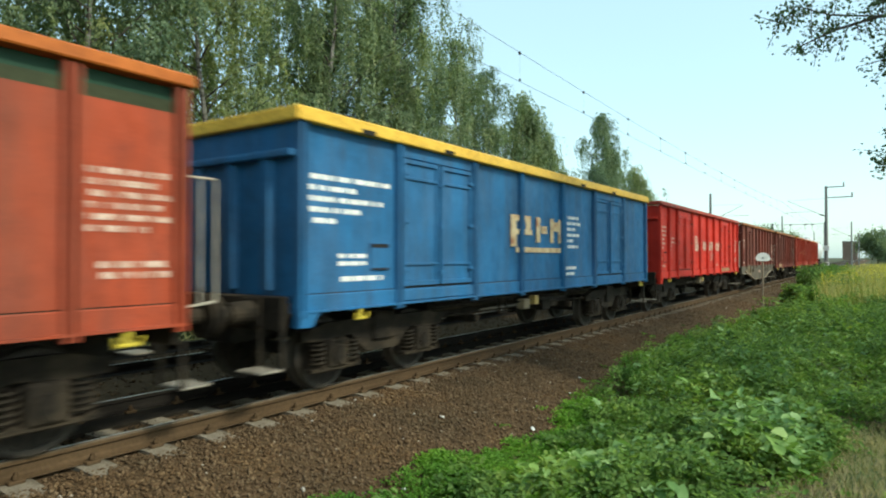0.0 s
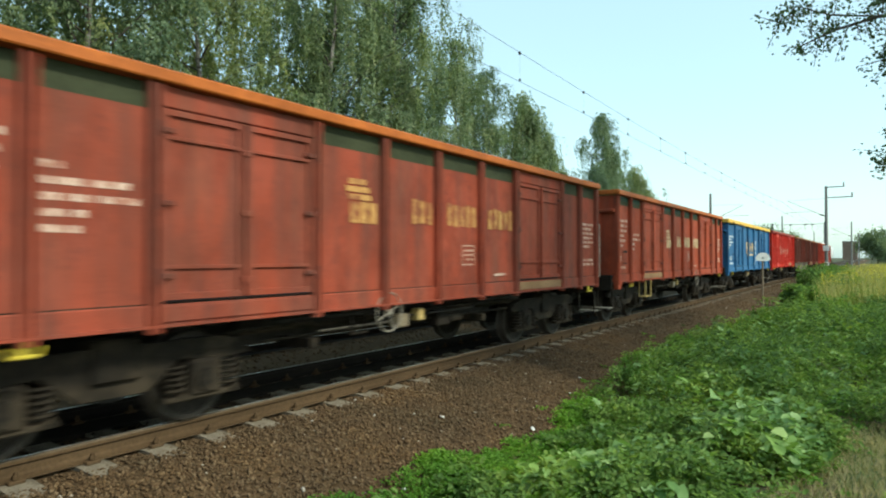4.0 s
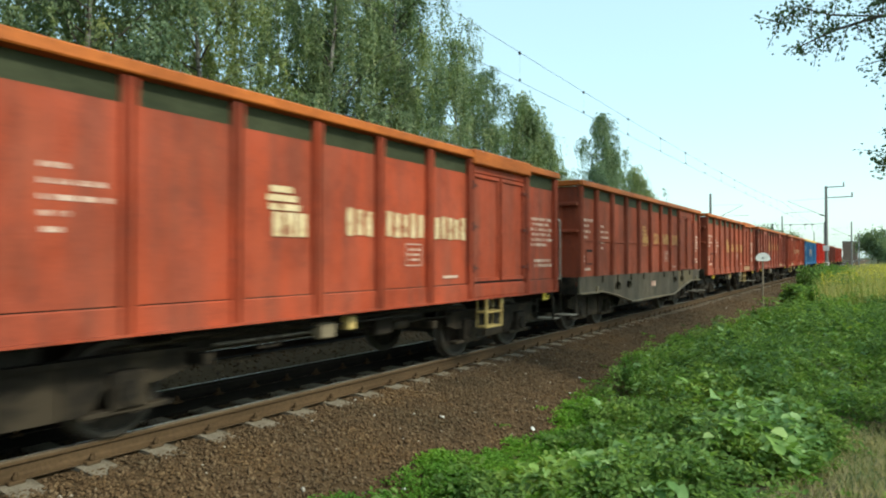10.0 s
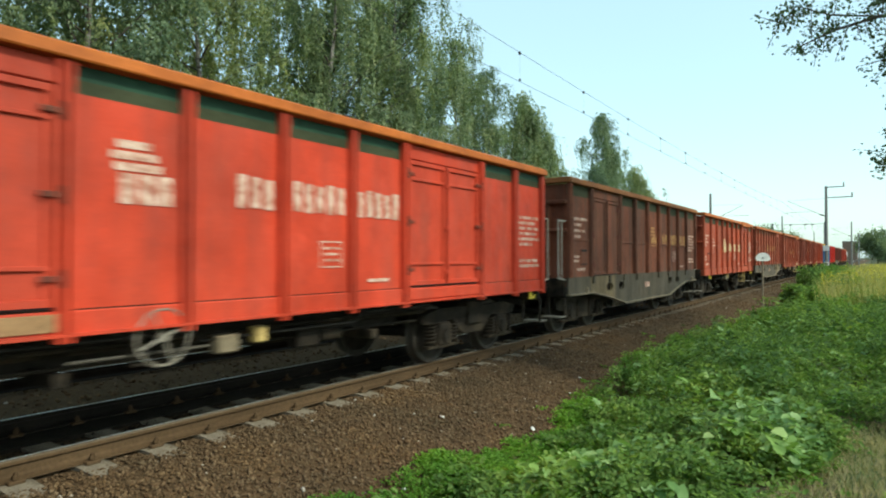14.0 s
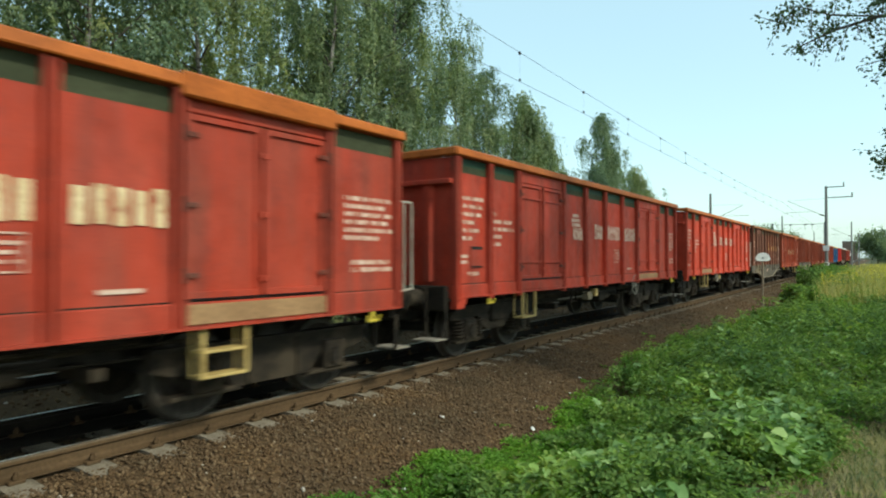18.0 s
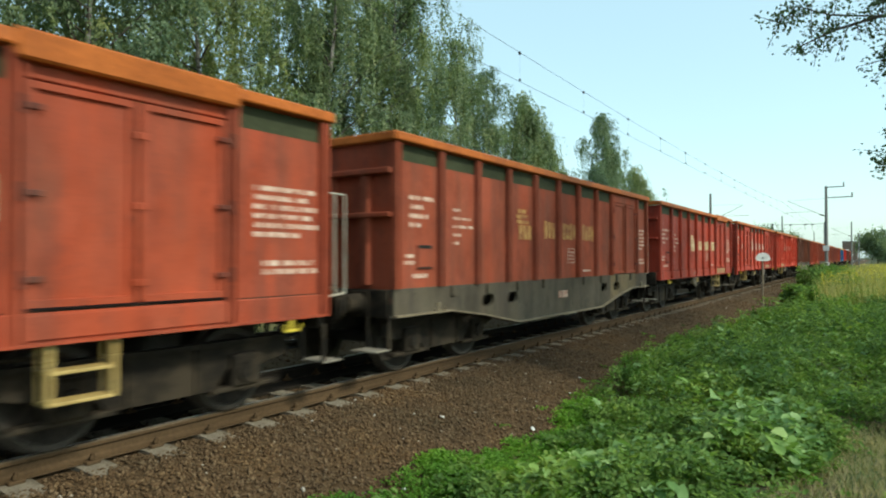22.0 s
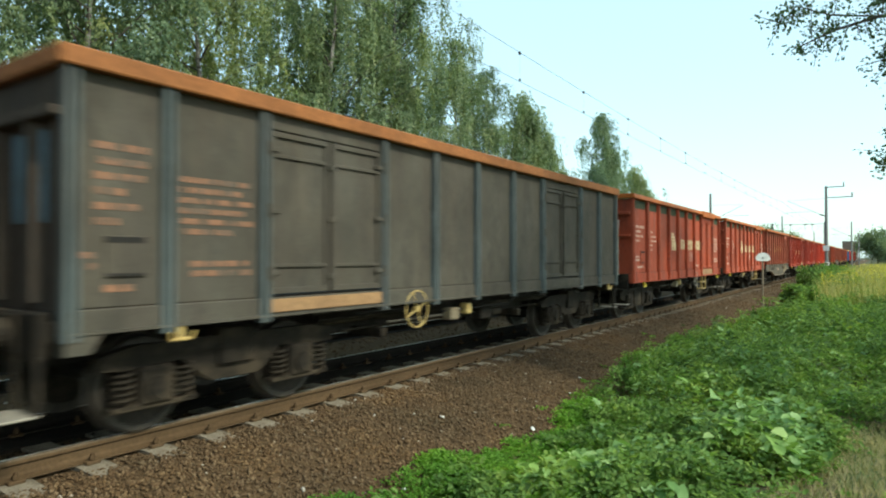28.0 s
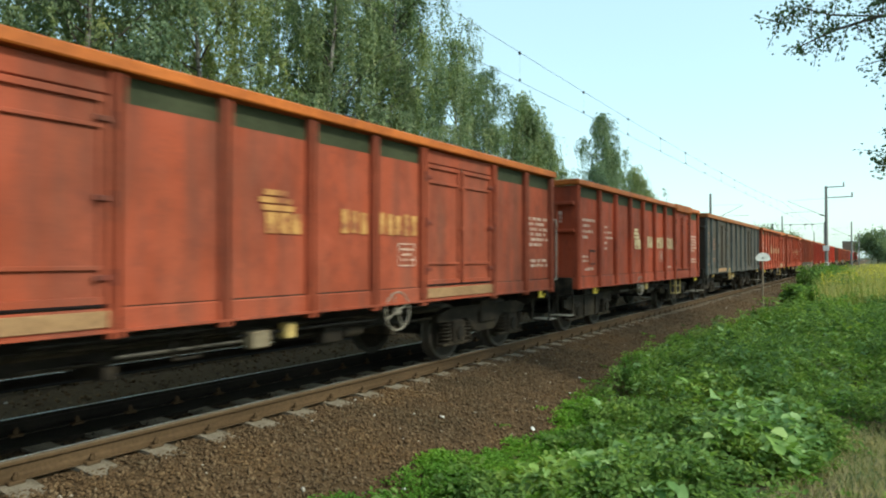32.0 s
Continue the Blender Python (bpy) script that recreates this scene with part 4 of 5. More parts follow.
    # underframe: centre sill, cross members, brake gear
    part("centre_sill", Geo().box(-0.28, 0.28, -hl + 0.05, hl - 0.05, 0.64, 1.14), M_dark, w)
    inner = hl - (3.5 if length > 13 else 3.3)
    for xx in (0.62, -0.62):
        part("inner_sill", Geo().box(xx - 0.05, xx + 0.05, -inner, inner, 0.66, 1.13, 0.01), M_dark, w)
    for q in range(7):
        yy = -hl + 1.0 + q * (2 * hl - 2.0) / 6
        part("cross_member", Geo().box(-G0 + 0.1, G0 - 0.1, yy - 0.06, yy + 0.06, 1.0, 1.14), M_dark, w)
    if not fish:
        part("air_tank", Geo().tube((-0.55, -1.2, 0.78), (-0.55, 0.0, 0.78), 0.2, n=16), M_frame, w)
        part("brake_cylinder", Geo().tube((0.5, 0.3, 0.8), (0.5, 1.0, 0.8), 0.19, n=16).tube((0.5, 1.0, 0.8), (0.5, 1.15, 0.8), 0.1, n=12), M_frame, w)
        part("brake_rod", Geo().tube((0.95, -hl + 2.6, 0.84), (0.95, hl - 2.6, 0.84), 0.022, n=6).tube((1.15, -hl + 3.0, 0.9), (1.15, hl - 3.4, 0.9), 0.018, n=6), M_frame, w)
        part("brake_lever_box", Geo().box(1.2, 1.36, -0.76, -0.52, 0.72, 0.9, 0.015), M_belly_edge, w, "pale brake changeover box")
        part("brake_lever_box", Geo().box(1.22, 1.36, -0.3, -0.16, 0.78, 0.95, 0.015), M_yellow, w, "yellow brake changeover handle plate")
        for yy in (-2.14, 1.76):
            part("brake_beam", Geo().box(0.6, 1.2, yy - 0.06, yy + 0.06, 0.6, 0.72, 0.01), M_frame, w)
        part("pull_rod", Geo().tube((1.05, -inner, 0.74), (1.05, inner, 0.74), 0.016, n=6), M_frame, w)
        part("pull_rod", Geo().tube((1.22, -2.1, 0.8), (1.22, -0.4, 0.8), 0.016, n=6), M_rubbed, w, "rubbed dusty pull rod")
        part("valve", Geo().box(0.98, 1.16, 0.45, 0.8, 0.62, 0.86, 0.02).tube((1.07, 0.85, 0.72), (1.07, 1.2, 0.72), 0.07, n=10), M_frame, w)
        part("pipe", Geo().path([(1.3, inner, 0.97), (1.3, 1.4, 0.97), (1.26, 1.3, 0.86), (1.26, -0.9, 0.86), (1.3, -1.0, 0.97), (1.3, -inner, 0.97)], 0.016), M_dark, w)
        g = Geo().path([(1.3, -1.6, 1.0), (1.3, -1.6, 0.72), (1.3, -1.35, 0.72), (1.3, -1.35, 1.0)], 0.016)
        part("lever_guard", g, M_frame, w)
    sets = []
    for s in (1, -1):
        b, ws = bogie(w, s * (hl - (1.9 if length > 13 else 1.75)), bogie_kind)
        sets += ws
    return w, sets, hl


LONG = [(1.0, "t"), (0.95, "q"), (1.95, "d"), (1.2, "p"), (1.2, "p"), (1.2, "p"), (1.2, "p"), (1.95, "d"), (1.0, "s"), (1.15, "r")]
LONG_B = [(1.13, "t"), (1.16, "q"), (1.97, "d"), (1.03, "p"), (1.08, "p"), (1.14, "p"), (1.07, "p"), (1.97, "d"), (1.1, "s"), (1.15, "r")]
FISH = [(0.9, "t"), (1.95, "d")] + [(1.04, "p")] * 4 + [(1.04, "q")] * 2 + [(1.04, "s"), (1.0, "r")]
FISH_B = [(0.9, "t"), (1.9, "d"), (1.03, "q")] + [(1.03, "p")] * 4 + [(1.03, "q"), (1.03, "s"), (1.04, "r")]
SHORT = [(1.3, "t"), (1.9, "d"), (1.09, "p"), (1.09, "p"), (1.09, "p"), (1.09, "p"), (1.1, "q"), (1.1, "s"), (1.3, "r")]
BACK = [(1.3, "t")] + [(1.09, "p")] * 4 + [(1.09, "q"), (1.2, "q"), (1.9, "d"), (1.3, "r")]
GREY = [(1.15, "q"), (1.1, "q"), (1.85, "d"), (1.2, "q"), (1.2, "q"), (1.15, "q"), (1.15, "q"), (1.92, "d"), (1.08, "t"), (1.0, "r")]
BLUE = [(1.9, "q"), (1.95, "d"), (1.75, "q"), (1.8, "q"), (1.6, "q"), (1.9, "d"), (1.9, "r")]

P_bright = paint("bright red wagon paint", (0.36, 0.034, 0.0145), 0.42, 0.45)
P_red = paint("red wagon paint", (0.3, 0.032, 0.014), 0.4, 0.35)
P_faded = paint("faded red wagon paint", (0.235, 0.042, 0.02), 0.55, 0.45, 0.7)
P_orange = paint("sun-bleached orange-red paint", (0.31, 0.05, 0.019), 0.45, 0.4, 0.65)
P_dusty = paint("dusty orange-red paint", (0.26, 0.052, 0.023), 0.45, 0.4, 0.75)
P_brown = paint("brown-red wagon paint", (0.14, 0.026, 0.014), 0.6, 0.5, 0.75)
P_blue = paint("blue wagon paint", (0.018, 0.11, 0.25), 0.35, 0.15)
P_grey = paint("grimy grey-brown wagon paint", (0.058, 0.05, 0.038), 0.5, 0.35, 0.8)
P_vivid = paint("vivid orange-red wagon paint", (0.44, 0.04, 0.0155), 0.3, 0.3)
P_earth = paint("earth-brown dusty wagon paint", (0.165, 0.05, 0.025), 0.65, 0.5, 0.8)
P_end = paint("brown grimy end paint", (0.045, 0.033, 0.024), 0.5, 0.4, 0.85)
P_greyblue = paint("bluish grey post paint", (0.085, 0.098, 0.097), 0.5, 0.25, 0.8)
P_scarlet = paint("fresh scarlet wagon paint", (0.45, 0.02, 0.01), 0.15, 0.1)

TRAIN = []          # wagon, wheelsets, y of its centre when the clip starts


def couple(front, length, **kw):
    w, sets, hl = wagon(length, seed=len(TRAIN), **kw)
    y = front - 3.55 - hl
    w.location = (0, y, 0)
    TRAIN.append((w, sets, y))
    return front - length


def tank_wagon(front):
    """Pale powder tank wagon at the head of the train."""
    w = tagged(new("tank_wagon"), "light grey tank wagon ahead of the open wagons", "freight wagon")
    part("tank", Geo().lathe([(-4.6, 0.01), (-4.6, 0.9), (-4.35, 1.25), (-4.0, 1.38), (4.0, 1.38), (4.35, 1.25), (4.6, 0.9), (4.6, 0.01)], 28), M_tank, w, at=pose(0, 0, 2.45, 0, 0, 90))
    part("dome", Geo().tube((0, 0, 3.78), (0, 0, 4.05), 0.4, 0.36, 16), M_tank, w)
    part("frame", Geo().box(-1.2, 1.2, -4.9, 4.9, 0.95, 1.15, 0.02), M_frame, w)
    for s in (3.4, -3.4):
        part("saddle", Geo().box(-1.1, 1.1, s - 0.2, s + 0.2, 1.1, 1.5, 0.02), M_frame, w)
    sets = []
    for s in (1, -1):
        sets += bogie(w, s * 3.1, 0)[1]
    y = front - 3.55 + 6.0
    w.location = (0, y, 0)
    TRAIN.append((w, sets, y))


L, S = 14.04, 12.33
G = 7.0
# ahead of the first gap, from the leading end
f = G + 2 * L + 4 * S
tank_wagon(f)
f = couple(f, S, paint_m=P_red, cap_m=M_cap, band_m=None, mark_m=M_cream, layout=SHORT, label="red open freight wagon with ribbed sides")
f = couple(f, S, paint_m=P_red, cap_m=M_cap, band_m=None, mark_m=M_cream, layout=SHORT, label="red open freight wagon with dusty ribs")
f = couple(f, S, paint_m=P_brown, cap_m=M_cap_dull, band_m=None, mark_m=M_ochre, layout=BACK, name_marks=False, label="dark brown-red open freight wagon with ribbed sides")
f = couple(f, S, paint_m=P_brown, cap_m=M_cap_dull, band_m=None, mark_m=M_ochre, layout=BACK, fish=True, name_marks=False, label="brown open wagon with a pale fishbelly sill")
f = couple(f, L, paint_m=P_scarlet, cap_m=P_red, band_m=None, mark_m=M_white, layout=LONG, label="fresh scarlet open freight wagon with white name blocks")
f = couple(f, L, paint_m=P_blue, cap_m=M_cap_yellow, deep_rim=True, band_m=None, mark_m=M_cream, layout=BLUE, name_marks=False, letter_m=M_plate, emblem=M_cream, label="blue open freight wagon with a yellow top rim")
# the wagons that pass the camera
f = couple(f, L, paint_m=P_orange, cap_m=M_cap, band_m=M_band_new, mark_m=M_cream, layout=LONG, tall_step=True, name_z=2.17, steps=(-3.7,), wheel_at=2.04, label="orange-red open wagon with a green upper band")
f = couple(f, L, paint_m=P_faded, cap_m=M_cap, band_m=M_band, mark_m=M_ochre, layout=LONG, name_z=2.3, wheel_at=-1.06, label="faded brownish red open wagon with ochre name blocks")
f = couple(f, S, paint_m=P_dusty, cap_m=M_cap, band_m=M_band, mark_m=M_ochre, lintel=True, layout=SHORT, steps=(2.85,), wheel_at=1.53, label="orange-red open wagon with a yellow step")
f = couple(f, S, paint_m=P_dusty, cap_m=M_cap, band_m=M_band, mark_m=M_ochre, layout=FISH, fish=True, name_z=2.2, mid_rail=True, bogie_kind=1, label="orange-red open wagon with a grey fishbelly sill")
f = couple(f, S, paint_m=P_orange, cap_m=M_cap, band_m=M_band, mark_m=M_cream, lintel=True, layout=SHORT, steps=(3.12,), bogie_kind=1, label="orange-red open wagon with cream name blocks")
f = couple(f, S, paint_m=P_earth, cap_m=M_cap_dull, band_m=M_band, mark_m=M_ochre, layout=BACK, fish=True, name_z=2.2, mid_rail=True, bogie_kind=1, label="earth-brown dusty open wagon with a fishbelly sill")
f = couple(f, L, paint_m=P_vivid, cap_m=M_cap, band_m=M_band_new, mark_m=M_white, layout=LONG_B, tall_step=True, name_z=2.33, steps=(-3.2,), wheel_at=-1.4, label="bright red open wagon with a green upper band")
f = couple(f, L, paint_m=P_bright, cap_m=M_cap, band_m=M_band_new, mark_m=M_white, layout=LONG, tall_step=True, name_z=2.25, steps=(-3.85,), wheel_at=2.3, label="bright red open wagon with white name blocks")
f = couple(f, S, paint_m=P_red, cap_m=M_cap, band_m=M_band, mark_m=M_cream, lintel=True, layout=SHORT, steps=(2.85,), wheel_at=-1.1, bogie_kind=1, label="red open wagon with cream name blocks")
f = couple(f, S, paint_m=P_dusty, cap_m=M_cap, band_m=M_band, mark_m=M_ochre, name_z=2.2, layout=FISH_B, fish=True, bogie_kind=1, label="faded red open wagon with a grey fishbelly sill")
f = couple(f, S, paint_m=P_orange, cap_m=M_cap, band_m=M_band, mark_m=M_cream, lintel=True, layout=SHORT, steps=(2.85,), wheel_at=1.53, bogie_kind=1, label="orange-red open wagon with cream blocks and a yellow step")
f = couple(f, S, paint_m=P_orange, cap_m=M_cap, band_m=M_band, mark_m=M_cream, lintel=True, layout=SHORT, steps=(2.85,), wheel_at=1.53, bogie_kind=1, label="orange-red open wagon with grey handwheel and yellow step")
f = couple(f, L, paint_m=P_grey, cap_m=M_cap_dull, deep_rim=True, letter_m=M_orange_mark, post_m=P_greyblue, band_m=None, mark_m=M_orange_mark, layout=GREY, name_marks=False, wheel_at=-1.74, wheel_m=M_yellow, lever_m=M_yellow, end_m=P_end, label="grimy grey-brown open wagon with a rusty top rim")
f = couple(f, S, paint_m=P_orange, cap_m=M_cap, band_m=M_band, mark_m=M_cream, lintel=True, layout=SHORT, steps=(2.85,), wheel_at=-1.16, bogie_kind=1, label="orange-red open wagon with pale cream blocks")
f = couple(f, L, paint_m=P_dusty, cap_m=M_cap, band_m=M_band, mark_m=M_ochre, name_h=0.85, name_from=1, layout=LONG_B, wheel_at=1.52, label="dusty orange-red open wagon with rubbed door sills")
# ---- trees and plants ----


def hanging_leaves(rng, pts, side, length, width):
    """Folded leaves that hang at pts, their faces turned towards side."""
    n = len(pts)
    nn = side + rng.normal(0, 0.55, (n, 3))
    nn /= np.linalg.norm(nn, axis=1)[:, None]
    d = rng.normal(0, 0.5, (n, 3)) + (0, 0, -1.0)
    d -= nn * (d * nn).sum(1)[:, None]
    d /= np.linalg.norm(d, axis=1)[:, None]
    s = np.cross(d, nn)
    L = (length * rng.uniform(0.6, 1.3, n))[:, None]
    W = (width * rng.uniform(0.7, 1.25, n))[:, None]
    v = np.stack([pts, pts + d * L * 0.42 + s * W * 0.5 - nn * W * 0.1, pts + d * L, pts + d * L * 0.42 - s * W * 0.5 - nn * W * 0.1], 1).reshape(-1, 3)
    i = np.arange(n)[:, None] * 4
    return v, np.concatenate([np.hstack([i, i + 1, i + 2]), np.hstack([i, i + 2, i + 3])])


def birch_meshes(seed, height, radius, leaves, leaf=0.17, strand=1.3, low=0.18, cone=False):
    """Trunk with limbs, and a crown of hanging leafy strands with gaps."""
    rng = np.random.default_rng(seed)
    g = Geo()
    p, r = Vector((0, 0, -0.3)), 0.05 + height * 0.011
    pts = [p.copy()]
    for k in range(9):
        q = p + Vector((rng.normal(0, 0.12), rng.normal(0, 0.12), height * 0.98 / 9))
        r2 = r * 0.8
        g.tube(p, q, r, r2, 9, False)
        p, r = q, r2
        pts.append(p.copy())
    tips, outs, twig = [], [], Geo()
    n = 52
    for k in range(n):
        t = low + (0.99 - low) * (k + rng.uniform()) / n
        base = pts[int(t * 9)].lerp(pts[min(9, int(t * 9) + 1)], t * 9 % 1)
        a = k * 2.4 + rng.normal(0, 0.4)
        env = radius * (0.35 + 0.8 * math.sin(min(1.0, (1.04 - t) * 1.3) * math.pi / 2)) * rng.uniform(0.4, 1.15)
        if cone:
            env = radius * (0.07 + 1.15 * (1.0 - t) ** 0.85) * rng.uniform(0.35, 1.15)
        end = base + Vector((math.cos(a) * env, math.sin(a) * env, env * rng.uniform(0.25, 0.7 if cone else 0.95)))
        mid = base.lerp(end, 0.5) + Vector((0, 0, env * 0.12))
        twig.tube(base, mid, 0.018 + 0.016 * (1 - t) * height / 8, 0.016, 5, False)
        twig.tube(mid, end, 0.016, 0.006, 4, False)
        for u in (0.45, 0.75, 1.0):
            q = base.lerp(mid, u * 2) if u < 0.5 else mid.lerp(end, u * 2 - 1)
            q = q + Vector(rng.normal(0, 0.12, 3))
            tips.append((q.x, q.y, q.z))
            outs.append((math.cos(a), math.sin(a)))
    for _ in range(3):
        tips.append((pts[-1].x + rng.normal(0, 0.15), pts[-1].y + rng.normal(0, 0.15), pts[-1].z + rng.uniform(0, 0.3)))
        outs.append((1.0, 0.0))
    tips, outs = np.array(tips), np.array(outs)
    weight = rng.uniform(0.25, 1.6, len(tips)) * np.where(tips[:, 2] < 0.42 * height, 0.3, 1.0)      # thin below, dense above
    per = 26
    m = leaves // per
    pick = rng.choice(len(tips), m, p=weight / weight.sum())
    spread = rng.normal(0, 0.21, (m, 3)) * (1, 1, 0.7)
    src = tips[pick] + spread
    lean = outs[pick] * rng.uniform(0.0, 0.35, (m, 1)) + rng.normal(0, 0.1, (m, 2))
    ln = strand * rng.uniform(0.3, 1.25, m) * rng.uniform(0.65, 1.4, len(tips))[pick]
    u = rng.uniform(0, 1, (m, per))
    pos = np.empty((m, per, 3))
    arch = np.sin(np.minimum(u * 2.2, 1.57))
    for c in (0, 1):
        pos[:, :, c] = src[:, None, c] + lean[:, None, c] * arch + rng.normal(0, 0.045, (m, per))
    pos[:, :, 2] = src[:, None, 2] + 0.18 * np.sin(np.minimum(u * 6, 3.14)) - ln[:, None] * u ** 1.25
    pos = pos.reshape(-1, 3)
    side = np.repeat(np.concatenate([outs[pick], np.full((m, 1), 0.35)], 1) + spread * (2.2, 2.2, 1.0), per, 0)
    v, f_ = hanging_leaves(rng, pos, side, leaf, leaf * 0.62)
    return g.mesh("trunk", M_bark), np_mesh("crown", v, f_, M_leaf), twig.mesh("limbs", M_twig)


def wood():
    kinds = [birch_meshes(11, 17.0, 3.3, 52000, 0.115, 1.9), birch_meshes(12, 15.5, 2.9, 44000, 0.115, 1.7), birch_meshes(13, 11.2, 3.0, 26000, 0.115, 1.4, 0.18, True), birch_meshes(14, 8.8, 2.8, 17000, 0.115, 1.2, 0.15, True), birch_meshes(15, 16.5, 3.4, 18000, 0.15, 1.6),
             birch_meshes(16, 15.5, 3.0, 38000, 0.115, 1.7, 0.12), birch_meshes(17, 16.0, 4.2, 9500, 0.16, 0.8, 0.52), birch_meshes(18, 15.6, 5.2, 32000, 0.125, 1.9, 0.15, True)]
    rng = random.Random(4)
    rows = [(-13.2, -9, 0, 1.0), (-12.8, -4.5, 1, 1.05), (-13.3, -0.5, 0, 1.0), (-12.9, 3.0, 1, 1.05), (-13.2, 6.1, 0, 0.95), (-12.9, 9.8, 1, 1.08), (-13.3, 14.1, 0, 1.0), (-12.7, 19.2, 0, 1.1), (-13.0, 23.9, 0, 1.12), (-14.9, 21.6, 5, 0.9), (-14.9, 26.2, 5, 1.0)]
    for y in (-6, 0, 5.5, 11.6, 17.0, 22.0):
        rows.append((-18.5 + rng.uniform(-1.0, 1.0), y, 4, rng.uniform(0.95, 1.1)))
    # the three at x > 11 stand out of view, added to shade the train
    rows += [(-13.4, 30.6, 1, 0.97), (-13.2, 34.2, 5, 0.9), (-13.1, 36.8, 2, 1.18), (-13.2, 39.8, 2, 1.1), (-13.3, 42.8, 2, 0.97), (-13.5, 45.6, 3, 0.96), (-13.5, 56.0, 7, 1.0), (-13.3, 52.4, 2, 0.92), (-13.4, 59.6, 2, 1.15), (-13.4, 63.6, 2, 1.02), (-13.6, 67.6, 3, 1.1), (11.4, 11.6, 6, 0.96), (11.5, 15.8, 6, 1.0), (11.9, 20.2, 6, 1.0)]
    for x, y, k, s in rows:
        t = tagged(new("birch_tree"), "tall birch with a drooping grey-green crown beside the track" if x < 0 else "out-of-view birch added at the meadow's edge to shade the train", "tree", "birches behind the track" if x < 0 else "")
        t.matrix_world = Matrix.LocRotScale((x, y, ground_z(x, y)), Euler((0, 0, rng.uniform(0, 6.28))), (s, s, s))
        part("trunk", kinds[k][0], M_bark, t)
        part("crown", kinds[k][1], M_leaf, t)
        tagged(part("limb_work", kinds[k][2], M_twig, t), kind="stuff")
    # undergrowth under the wood, added to block light; its dark colour holds shade
    r = np.random.default_rng(8)
    n = 36000
    y = r.uniform(-15, 90, n)
    x = r.uniform(-12.5, -7.6, n)
    top = 1.5 + 1.2 * np.sin(y * 0.7) * np.sin(y * 0.23 + 1)
    z = -0.6 + np.maximum(0.3, top) * r.uniform(0, 1, n) ** 0.7 * np.clip((-x - 7.8) / 2, 0.12, 1)
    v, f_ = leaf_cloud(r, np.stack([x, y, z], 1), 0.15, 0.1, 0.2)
    tagged(new("undergrowth", np_mesh("undergrowth", v, f_, M_shade_leaf)), "undergrowth added below the birches, with shade in its colour", "undergrowth", kind="stuff")


EDGE_Y = (-15, 4.0, 5.0, 6.5, 8.3, 10.3, 13.0, 16.0, 20.0, 26.0, 30.0, 45.0, 70.0)     # where the weeds meet the ballast
EDGE_X = (3.1, 2.65, 2.75, 3.0, 2.95, 2.7, 2.45, 2.5, 2.85, 3.3, 3.1, 2.9, 3.2)


def broad_leaves(rng, pts, length, width, rise=0.25):
    """Ovate leaves folded along the midrib, spread flat to the light, at pts."""
    n = len(pts)
    a = rng.uniform(0, 6.283, n)
    d = np.stack([np.cos(a), np.sin(a), rng.normal(rise, 0.4, n)], 1)
    d /= np.linalg.norm(d, axis=1)[:, None]
    s = np.stack([-np.sin(a), np.cos(a), rng.normal(0, 0.35, n)], 1)
    up = np.cross(d, s)
    L = (length * rng.uniform(0.55, 1.3, n))[:, None]
    W = (width * rng.uniform(0.7, 1.25, n))[:, None]
    v = np.stack([pts, pts + d * L * 0.28 + s * W * 0.46 + up * W * 0.14, pts + d * L * 0.68 + s * W * 0.36 + up * W * 0.08, pts + d * L - up * L * 0.14,
                  pts + d * L * 0.68 - s * W * 0.36 + up * W * 0.08, pts + d * L * 0.28 - s * W * 0.46 + up * W * 0.14], 1).reshape(-1, 3)
    i = np.arange(n)[:, None] * 6
    return v, np.concatenate([np.hstack([i, i + 1, i + 2, i + 3]), np.hstack([i, i + 3, i + 4, i + 5])])


